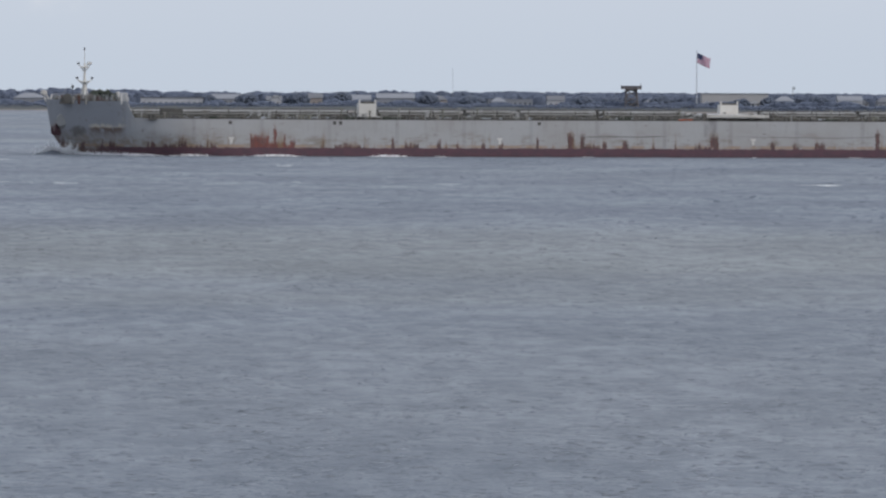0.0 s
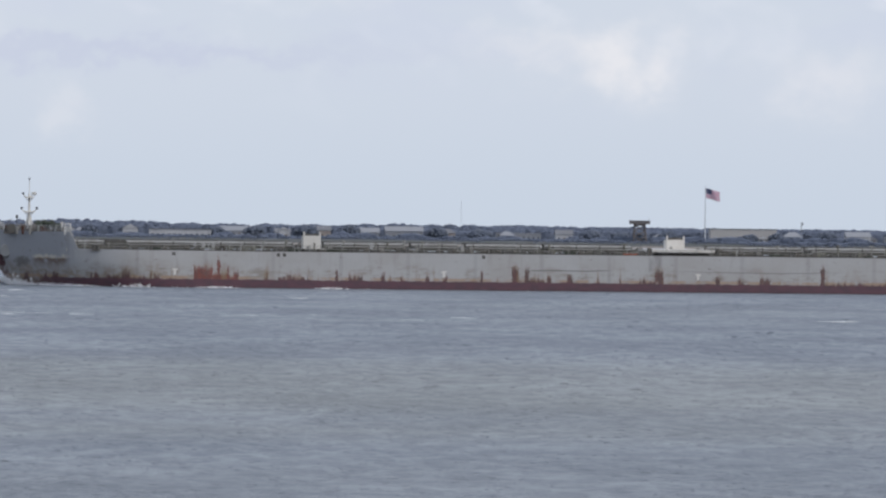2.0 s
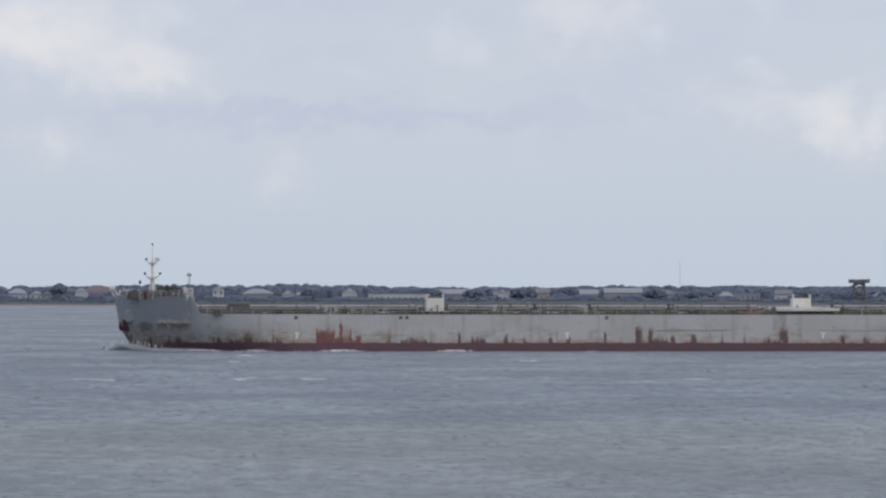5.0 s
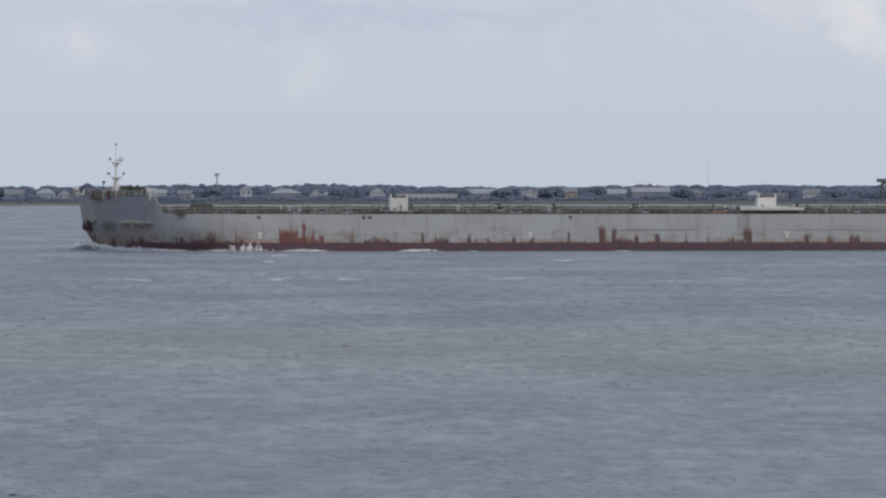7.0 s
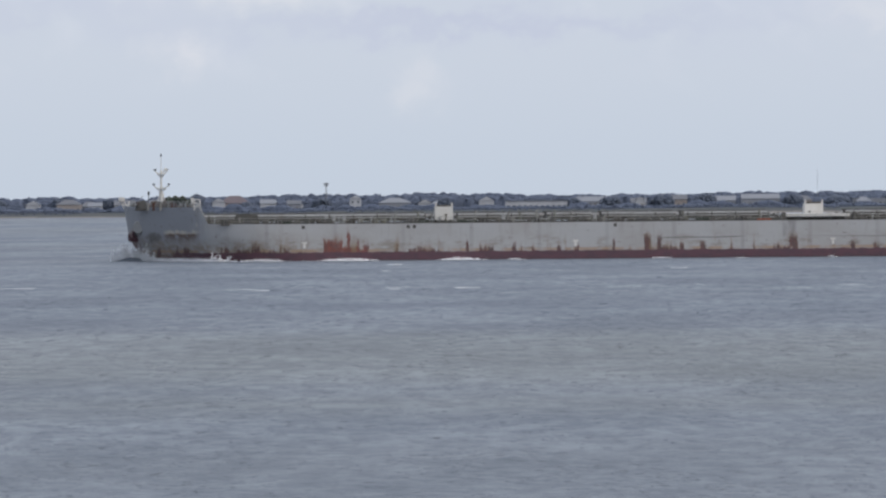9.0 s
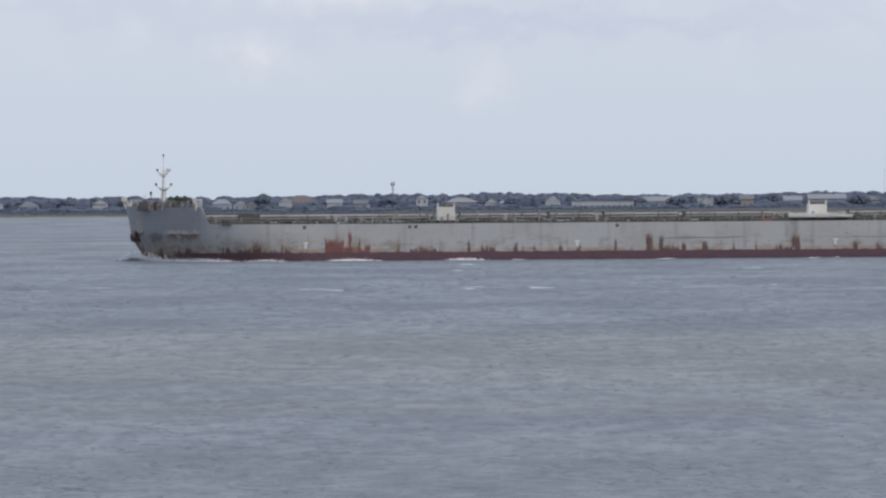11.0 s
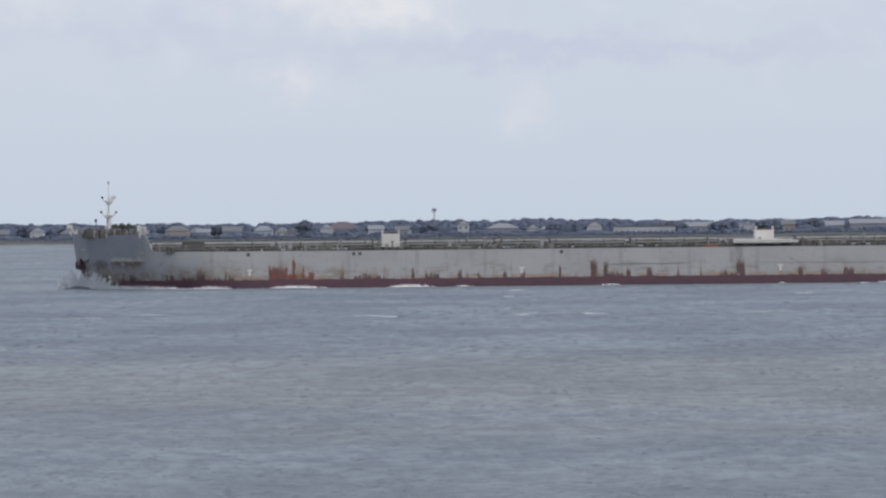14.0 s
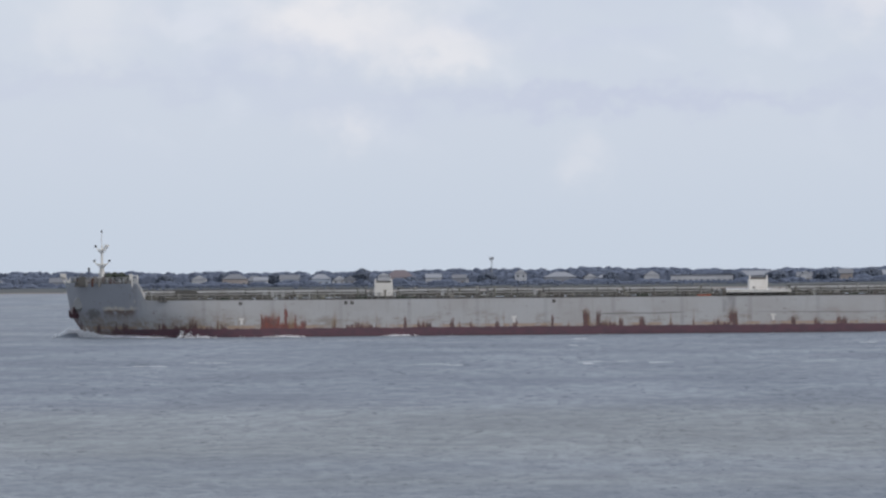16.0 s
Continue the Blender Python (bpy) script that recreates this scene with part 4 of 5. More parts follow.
    # forecastle rail, in lengths, following the deck edge
    def rail(x0, x1, step, z_of, h, rows, r, mat_, name="railing"):
        bm = bmesh.new()
        k = max(1, round((x1 - x0) / step))
        pts = [(x0 + (x1 - x0) * i / k) for i in range(k + 1)]
        for x in pts:
            y, z = shell_y(x, z_of(x)) + 0.15, z_of(x)
            rod_into(bm, (x, y, z - 0.05), (x, y, z + h), r, None, 5)
        for a_, c in zip(pts, pts[1:]):
            for q in range(rows):
                hh = h * (q + 1) / rows
                rod_into(bm, (a_, shell_y(a_, z_of(a_)) + 0.15, z_of(a_) + hh), (c, shell_y(c, z_of(c)) + 0.15, z_of(c) + hh), r * 0.8, None, 5)
        return tagged(part(name, bm, mat_, root), kind="stuff")

    rail(-5.6, -2.0, 0.9, side_top, 1.05, 3, 0.06, M_PIPE_LT)
    rail(-2.0, 2.0, 1.0, side_top, 1.05, 3, 0.06, M_PIPE_LT)
    rail(2.0, 5.0, 0.9, side_top, 1.05, 3, 0.06, M_PIPE_LT)
    x = 8.5
    while x < 158:
        rail(x, x + 11.2, 2.8, side_top, 1.05, 2, 0.042, M_RAIL)
        x += 11.6

    # stem: white fairlead box, spurling pieces, anchor
    bm = bmesh.new()
    box_into(bm, -7.6, -6.5, HALF - 0.7, HALF + 0.5, 10.7, 11.6, 0.12)
    rod_into(bm, (-7.0, HALF - 1.0, 11.15), (-7.0, HALF + 0.2, 11.15), 0.26)
    part("bow_fairlead", bm, M_WHITE, root, "white steel fairlead box at the stem head")
    bm = bmesh.new()
    rod_into(bm, (-6.6, HALF - 0.3, 9.6), (-7.2, HALF - 0.3, 10.8), 0.16, 0.12)
    part("bow_bracket", bm, M_WHITE, root)
    bm = bmesh.new()
    rod_into(bm, (-6.0, HALF - 0.3, 9.6), (-6.6, HALF - 0.3, 10.8), 0.16, 0.12)
    part("bow_bracket", bm, M_WHITE, root)
    bm = bmesh.new()
    rod_into(bm, (-6.1, HALF - 1.8, 9.3), (-5.7, HALF - 1.8, 10.9), 0.2, 0.14)
    part("bow_bracket", bm, M_WHITE, root)
    bm = bmesh.new()
    ya = shell_y(-4.6, 4.2) - 0.3
    rod_into(bm, (-5.0, ya + 0.1, 5.6), (-5.0, ya, 3.9), 0.26, 0.32)
    box_into(bm, -5.9, -4.1, ya - 0.35, ya + 0.45, 3.6, 4.3, 0.15)
    rod_into(bm, (-5.7, ya, 4.0), (-5.9, ya - 0.2, 5.0), 0.34, 0.12)
    rod_into(bm, (-4.3, ya, 4.0), (-4.1, ya - 0.2, 5.0), 0.34, 0.12)
    part("anchor", bm, M_ANCHOR, root, "rusty stockless anchor housed at the bow")
    # hawse bolster, paler than the bow: light on the bulge given as colour
    bm = bmesh.new()
    bmesh.ops.create_cone(bm, cap_ends=True, segments=16, radius1=1.45, radius2=1.0, depth=0.7,
                          matrix=Matrix.Translation((-4.1, shell_y(-4.1, 6.2) - 0.1, 6.2)) @ Matrix.Rotation(radians(-35), 4, "Z") @ Matrix.Rotation(radians(90), 4, "X"))
    part("hawse_pipe", bm, M_PIPE, root, "pale hawse bolster")

    # foremast
    mast = new("foremast")
    mast.parent = root
    mast.matrix_basis = pose(0, 17.1, 9.3)
    mast["label"] = "white foremast with two crosstrees carrying lamps"
    bm = bmesh.new()
    rod_into(bm, (0, 0, 0), (0, 0, 4.4), 0.36, 0.25, 12)
    rod_into(bm, (0, 0, 4.4), (0, 0, 7.2), 0.21, 0.16, 12)
    rod_into(bm, (0, 0, 7.1), (0, 0, 9.8), 0.07, 0.05, 8)
    rod_into(bm, (-0.9, 0, 0), (-0.12, 0, 3.9), 0.09, None, 6)
    rod_into(bm, (0.9, 0, 0), (0.12, 0, 3.9), 0.09, None, 6)
    part("pole", bm, M_MAST, mast)
    for zc, w in ((3.95, 1.35), (6.55, 1.1)):
        bm = bmesh.new()
        box_into(bm, -w * 0.7, w * 0.7, -0.6, 0.6, zc - 0.2, zc + 0.06, 0.04)
        for s in (-1, 1):
            rod_into(bm, (s * w * 0.55, 0, zc - 0.08), (s * w, 0, zc + 0.45), 0.10, 0.08)
            rod_into(bm, (s * 0.1, 0, zc - 0.75), (s * w * 0.58, 0, zc - 0.1), 0.08)
        ct = part("crosstree", bm, M_MAST, mast)
        for s in (-1, 1):
            bm = bmesh.new()
            box_into(bm, s * w - 0.2, s * w + 0.2, -0.2, 0.2, zc + 0.42, zc + 0.8, 0.05)
            part("lamp", bm, M_LAMP, mast, "dark mast lamp")
    bm = bmesh.new()
    rod_into(bm, (0, 0, 9.6), (0, 0, 10.0), 0.14)
    part("lamp", bm, M_LAMP, mast)
    bm = bmesh.new()
    box_into(bm, 0.45, 1.25, -0.3, 0.3, 6.95, 7.45, 0.06)
    rod_into(bm, (0.0, 0, 6.6), (0.75, 0, 7.0), 0.09)
    part("radar_box", bm, M_MAST, mast)

    # forecastle gear
    def winch(x, y, cover):
        bm = bmesh.new()
        box_into(bm, x - 1.4, x + 1.4, y - 1.0, y + 1.0, 9.2, 9.6, 0.05)
        rod_into(bm, (x, y - 1.0, 10.2), (x, y + 1.0, 10.2), 0.55, None, 14)
        for s in (-1.0, 0.0, 1.0):
            rod_into(bm, (x, y + s - 0.06, 10.2), (x, y + s + 0.06, 10.2), 0.85, None, 16)
        box_into(bm, x - 1.3, x - 0.7, y - 0.4, y + 0.4, 9.6, 10.2, 0.08)
        w = part("windlass", bm, M_BROWN if not cover else M_STEEL, root, "rusty brown mooring windlass")

    winch(-3.4, 12.5, True)
    winch(-1.2, 16.5, False)
    winch(0.6, 11.0, False)
    winch(3.6, 13.0, True)
    rng = np.random.default_rng(5)
    v_, f_ = clumps([(2.5 + rng.uniform(-1.3, 1.3), 11.0 + rng.uniform(-1, 1), 10.4 + rng.uniform(0, 0.95), rng.uniform(0.5, 0.8)) for _ in range(40)], rng)
    sheet("net_heap", v_.tolist(), f_.tolist(), M_GREEN, root, "dark green heaped canvas and net over the winch", flat=False)
    v_, f_ = clumps([(4.7 + rng.uniform(-0.8, 0.7), 11.4 + rng.uniform(-0.7, 0.7), 10.2 + rng.uniform(0, 0.8), rng.uniform(0.35, 0.6)) for _ in range(16)], rng)
    sheet("canvas_cover", v_.tolist(), f_.tolist(), M_GREEN, root, "olive canvas cover", flat=False)
    for x, y, h, m_ in ((-5.0, 19, 1.3, M_RAIL), (-4.2, 14, 1.2, M_RUST), (-2.6, 9.5, 1.0, M_RAIL), (-1.6, 9.0, 1.1, M_RUST), (-0.4, 8.2, 1.3, M_RAIL),
                        (0.9, 7.8, 1.2, M_OCHRE), (1.7, 7.4, 1.1, M_RUST), (4.2, 6.8, 1.4, M_OCHRE), (5.2, 6.6, 1.9, M_WHITE)):
        bm = bmesh.new()
        rod_into(bm, (x, y, 9.2), (x, y, 9.3 + h), 0.22, 0.2, 10)
        rod_into(bm, (x, y, 9.3 + h), (x, y, 9.5 + h), 0.36, 0.30, 12)
        part("vent", bm, m_, root)
    for x in (-4.0, -3.0, -0.8, 0.2, 2.6, 4.4):
        bm = bmesh.new()
        y = shell_y(x, 9.6) + 0.8
        for s in (0, 0.55):
            rod_into(bm, (x + s, y, 9.25), (x + s, y, 10.05), 0.2, None, 10)
            rod_into(bm, (x + s, y, 10.0), (x + s, y, 10.15), 0.27, None, 10)
        part("bollard", bm, M_BROWN, root)
    # coiled warps, chocks and lockers crowd the forecastle edge
    rng = np.random.default_rng(31)
    for k in range(17):
        x = -5.4 + 0.66 * k + rng.uniform(-0.2, 0.2)
        y = shell_y(x, 9.6) + rng.uniform(1.6, 3.2)
        bm = bmesh.new()
        if k % 3 == 0:
            for q in range(4):
                rod_into(bm, (x, y, 9.26 + 0.24 * q), (x, y, 9.48 + 0.24 * q), 0.52 - 0.04 * q, 0.50 - 0.04 * q, 14)
            part("warp_coil", bm, M_OCHRE, root, "coiled mooring warp")
        elif k % 3 == 1:
            box_into(bm, x - 0.32, x + 0.32, y - 0.3, y + 0.3, 9.25, 10.1 + rng.uniform(0, 0.6), 0.06)
            part("deck_locker", bm, M_BROWN if k % 2 else M_RAIL, root)
        else:
            box_into(bm, x - 0.45, x + 0.45, y - 0.2, y + 0.2, 9.25, 9.5, 0.04)
            for q in (-0.35, 0.35):
                rod_into(bm, (x + q, y, 9.4), (x + q * 1.1, y, 10.4), 0.16, 0.2, 10)
            part("roller_chock", bm, M_RUST if k % 2 else M_PIPE_LT, root)
    # ladder at the break of the forecastle
    bm = bmesh.new()
    yb2 = shell_y(6.2, 9.5) + 0.4
    for x in (5.5, 6.5):
        rod_into(bm, (x, yb2, 9.2 if x < 6 else 8.6), (x, yb2, 11.2), 0.11, None, 8)
    for z in (9.9, 10.5, 11.1):
        rod_into(bm, (5.5, yb2, z), (6.5, yb2, z), 0.08, None, 6)
    part("ladder", bm, M_WHITE, root, "cream-painted ladder frame at the forecastle break")
    bm = bmesh.new()
    rod_into(bm, (-2.3, 15, 9.2), (-2.3, 15, 12.1), 0.07)
    box_into(bm, -2.5, -2.1, 14.8, 15.2, 12.0, 12.6, 0.05)
    part("lamp_post", bm, M_LAMP, root, "small dark lamp post on the forecastle")
    bm = bmesh.new()
    rod_into(bm, (-5.2, 17, 9.3), (-3.2, 16, 12.0), 0.06, 0.04)
    part("jib", bm, M_RAIL, root)

    # deck pipes, catwalk, supports
    runs = [(7.4, 47.5), (53, 68), (69, 77.5), (79, 92.5), (93.5, 109.5), (123.5, 141), (142, 160), (160, 205)]
    for x0, x1 in runs:
        # the dark pipe at y 12.6 stands in for shade among the supports
        for y, z, r, m_ in ((12.6, 7.38, 0.22, M_STEEL), (13.6, 7.50, 0.20, M_PIPE), (15.0, 7.95, 0.26, M_PIPE), (16.6, 8.02, 0.26, M_PIPE_LT), (25.0, 7.9, 0.3, M_PIPE), (26.5, 7.6, 0.26, M_STEEL)):
            bm = bmesh.new()
            rod_into(bm, (x0 + 0.3, y, z), (x1 - 0.3, y, z), r, None, 10)
            k = x0 + 3
            while k < x1 - 1:
                rod_into(bm, (k - 0.06, y, z), (k + 0.06, y, z), r + 0.12, None, 10)
                k += 6
            part("pipe", bm, m_, root)
        bm = bmesh.new()
        box_into(bm, x0, x1, 20.2, 21.8, 8.22, 8.46)
        k = x0 + 0.5
        while k < x1:
            rod_into(bm, (k, 20.3, 6.5), (k, 20.3, 8.3), 0.12, None, 6)
            rod_into(bm, (k, 21.7, 6.5), (k, 21.7, 8.3), 0.12, None, 6)
            k += 3.0
        part("catwalk", bm, M_CATWALK, root, "dark steel catwalk along the deck")
        k = x0 + 1
        while k < x1:
            bm = bmesh.new()
            box_into(bm, k - 0.12, k + 0.12, 12.8, 17.4, 6.45, 7.2)
            box_into(bm, k - 0.1, k + 0.1, 12.8, 13.0, 7.2, 8.2)
            part("pipe_support", bm, M_STEEL if int(k) % 3 else M_RAIL, root)
            k += 4.3
        bm = bmesh.new()
        rod_into(bm, (x0, 4.0, 7.1), (x1, 4.0, 7.1), 0.10, None, 8)
        k = x0
        while k < x1:
            rod_into(bm, (k, 4.0, 6.45), (k, 4.0, 7.1), 0.06, None, 5)
            k += 2.4
        # dark bars added in place of the shade below the pipes and rail
        q = x0 + 0.4
        while q < x1 - 1:
            w = float(2.0 + 3.5 * abs(math.sin(q * 1.7)))
            tr = bmesh.new()
            box_into(tr, q, min(x1 - 0.4, q + w), 4.9, 5.6, 6.42, 6.78 + 0.22 * abs(math.sin(q)))
            part("shade_bar", tr, M_STEEL, root)
            q += w + 0.8
        part("service_line", bm, M_OCHRE, root, "olive service pipes near the deck edge")

    # valve stations and crossover pipes fill the breaks between the pipe bays
    for x0, x1 in ((46.8, 53.6), (67.6, 69.4), (77.0, 79.5), (92.0, 94.0), (109.0, 112.0), (121.5, 124.2), (140.5, 142.6)):
        bm = bmesh.new()
        box_into(bm, x0, x1, 15.0, 19.0, 6.45, 7.35, 0.08)
        k = x0 + 0.5
        while k < x1 - 0.3:
            rod_into(bm, (k, 15.6, 7.2), (k, 15.6, 7.75 + 0.2 * math.sin(k * 2)), 0.2, 0.16, 8)
            box_into(bm, k - 0.3, k + 0.3, 17.0, 18.0, 7.3, 7.8 + 0.15 * math.sin(k * 3), 0.05)
            k += 0.95
        part("valve_station", bm, M_STEEL, root, "dark valve station between the pipe bays")
        for y, z in ((12.6, 7.0), (24.0, 7.7)):
            bm = bmesh.new()
            rod_into(bm, (x0 - 0.4, y, z), (x1 + 0.4, y, z), 0.24, None, 10)
            part("crossover_pipe", bm, M_PIPE, root)

    rng = np.random.default_rng(9)
    # tank hatches, vents and deck clutter between the pipes
    x = 9.5
    while x < 160:
        if not 110 < x < 122:
            y = rng.uniform(5, 11)
            kind = rng.random()
            bm = bmesh.new()
            if kind < 0.4:
                rod_into(bm, (x, y, 6.4), (x, y, 7.25), 0.55, 0.5, 12)
                rod_into(bm, (x, y, 7.25), (x, y, 7.4), 0.68, 0.6, 12)
                part("tank_hatch", bm, M_STEEL if rng.random() < 0.7 else M_OCHRE, root)
            elif kind < 0.75:
                h = rng.uniform(1.0, 2.1)
                rod_into(bm, (x, y, 6.4), (x, y, 6.5 + h), 0.14, 0.12, 8)
                rod_into(bm, (x, y, 6.5 + h), (x, y, 6.75 + h), 0.3, 0.22, 10)
                part("tank_vent", bm, M_RAIL if rng.random() < 0.6 else M_OCHRE, root)
            else:
                w = rng.uniform(0.5, 1.3)
                box_into(bm, x - w, x + w, y - 0.6, y + 0.6, 6.42, 6.9 + rng.uniform(0, 0.5), 0.06)
                part("deck_locker", bm, M_STEEL, root)
        x += rng.uniform(1.3, 3.2)
    for x in (10.5, 20.0, 33.0, 44.0, 56.0, 66.0, 81.0, 91.0, 103.0, 125.0, 136.0, 147.0):
        bm = bmesh.new()
        for s in (0.0, 0.7):
            rod_into(bm, (x + s, 1.4, 6.4), (x + s, 1.4, 7.15), 0.26, None, 10)
            rod_into(bm, (x + s, 1.4, 7.1), (x + s, 1.4, 7.25), 0.34, None, 10)
        box_into(bm, x - 0.5, x + 1.2, 1.0, 1.8, 6.42, 6.6)
        part("bollard", bm, M_STEEL, root)
    # low hose saddles, reels and pale davit posts close to the edge
    rng = np.random.default_rng(41)
    x = 9.0
    while x < 158:
        if not 109.5 < x < 123.5:
            bm = bmesh.new()
            kind = rng.random()
            if kind < 0.45:
                w = rng.uniform(0.4, 1.2)
                box_into(bm, x - w, x + w, 2.2, 3.0, 6.42, 6.95 + rng.uniform(0, 0.35), 0.08)
                part("hose_saddle", bm, M_CATWALK if rng.random() < 0.7 else M_GREEN, root)
            elif kind < 0.86:
                rod_into(bm, (x, 2.2, 7.05), (x, 3.0, 7.05), 0.5, None, 12)
                box_into(bm, x - 0.35, x + 0.35, 2.3, 2.9, 6.42, 6.9, 0.04)
                part("hose_reel", bm, M_STEEL, root)
            else:
                h = rng.uniform(1.2, 1.75)
                rod_into(bm, (x, 2.6, 6.4), (x, 2.6, 6.5 + h), 0.09, 0.08, 8)
                rod_into(bm, (x, 2.6, 6.45 + h), (x + 0.45, 2.6, 6.6 + h), 0.07, 0.06, 6)
                part("davit_post", bm, M_PIPE_LT, root)
        x += rng.uniform(1.6, 4.2)
    # pale posts at the ends of the pipe bays
    for x in (37.8, 52.8, 62.0, 68.5, 78.2, 85.0, 93.0, 101.0, 130.5, 141.5, 149.0):
        bm = bmesh.new()
        box_into(bm, x - 0.4, x + 0.4, 3.0, 3.7, 6.42, 7.5, 0.08)
        part("fire_monitor_base", bm, M_OCHRE if int(x) % 2 else M_RAIL, root)
    # dark bin and orange hose boxes
    bm = bmesh.new()
    box_into(bm, 13.0, 17.0, 9.0, 11.5, 6.42, 8.3, 0.12)
    part("deck_store", bm, M_STEEL, root, "dark deck store box")
    bm = bmesh.new()
    box_into(bm, 105.5, 108.0, 1.0, 1.6, 6.42, 6.95, 0.06)
    part("hose_box", bm, M_ORANGE, root, "orange hose box at the deck edge")
    for x in (30.4, 32.2, 60.6, 77.0, 29.0):
        bm = bmesh.new()
        box_into(bm, x - 0.3, x + 0.3, 6.0, 6.6, 6.42, 8.1, 0.06)
        part("valve_cabinet", bm, M_PIPE_LT, root, "small pale grey valve cabinet")

    # pump cabinets with raised corner horns
    def cabinet(x, y, w, z0, z1):
        bm = bmesh.new()
        box_into(bm, x - w / 2, x + w / 2, y, y + 2.6, z0, z1 - 0.45, 0.06)
        c = part("cabinet", bm, M_WHITE, root, "cream-white steel deck cabinet")
        bm = bmesh.new()
        box_into(bm, x - w / 2 + 0.3, x + w / 2 - 0.3, y + 0.2, y + 2.4, z1 - 0.45, z1 - 0.1)
        part("hatch_cover", bm, M_STEEL, c)
        for s in (-1, 1):
            bm = bmesh.new()
            box_into(bm, x + s * (w / 2 - 0.16) - 0.14, x + s * (w / 2 - 0.16) + 0.14, y + 0.1, y + 0.4, z1 - 0.46, z1 + 0.25, 0.03)
            part("horn", bm, M_WHITE, c)
        bm = bmesh.new()
        box_into(bm, x - w * 0.32, x - w * 0.18, y - 0.05, y + 0.04, z0 + 0.1, z0 + 0.45)
        part("louvre", bm, M_PIPE, c)
        for s in (-1, 1):
            for q in (0.3, 2.3):
                bm = bmesh.new()
                rod_into(bm, (x + s * (w / 2 - 0.3), y + q, 6.4), (x + s * (w / 2 - 0.3), y + q, z0 + 0.05), 0.12)
                part("leg", bm, M_STEEL, c)

    cabinet(50.2, 8.9, 3.2, 7.15, 9.95)
    cabinet(118.4, 20.6, 3.4, 7.75, 9.95)
    # manifold platform
    bm = bmesh.new()
    box_into(bm, 110.9, 122.6, 4.0, 24.0, 7.25, 7.75, 0.06)
    plat = part("manifold_platform", bm, M_WHITE, root, "cream manifold platform amidships")
    for x in (111.5, 115.0, 118.5, 122.0):
        bm = bmesh.new()
        rod_into(bm, (x, 4.6, 6.4), (x, 4.6, 7.3), 0.16)
        part("post", bm, M_STEEL, plat)
    # added dark box that closes the gap under the platform
    bm = bmesh.new()
    box_into(bm, 111.2, 122.3, 8.0, 9.0, 6.42, 7.2, 0.05)
    part("dark_fill", bm, M_STEEL, plat)
    bm = bmesh.new()
    box_into(bm, 110.0, 110.8, 2.0, 3.0, 6.42, 8.0, 0.08)
    part("winch_housing", bm, M_STEEL, root)
    bm = bmesh.new()
    rod_into(bm, (123.4, 5, 6.4), (123.4, 5, 7.6), 0.5, None, 12)
    rod_into(bm, (124.4, 5, 7.3), (123.2, 5, 7.9), 0.4, None, 12)
    part("deck_crane_base", bm, M_STEEL, root)

    # painted marks and fittings on the side
    for x in (24.8, 72.9, 118.9):
        bm = bmesh.new()
        y = shell_y(x, 2.9)
        box_into(bm, x - 0.48, x + 0.48, y - 0.015, y + 0.01, 3.15, 3.45)
        box_into(bm, x - 0.22, x + 0.22, y - 0.015, y + 0.01, 2.35, 3.15)
        part("tug_mark", bm, M_WHITE, root, "white painted tug mark on the side")
    for x in (43.2, 44.3, 80.0, 24.6):
        bm = bmesh.new()
        y = shell_y(x, 6.0)
        box_into(bm, x - 0.3, x + 0.3, y - 0.02, y + 0.02, 5.75, 6.35, 0.02)
        part("scupper", bm, M_STEEL, root)
    # dark bar added along the deck edge, gives its dark line
    bm = bmesh.new()
    box_into(bm, 27.0, STERN - 0.5, 0.05, 0.2, 6.45, 6.72)
    part("edge_bar", bm, M_STEEL, root)
    return root


ship = build_ship()


def ship_pose(t):
    a_ = radians(YAW)
    return pose(-SPEED * t * math.cos(a_), OFF - SPEED * t * math.sin(a_), -0.1, 0, 0, YAW)


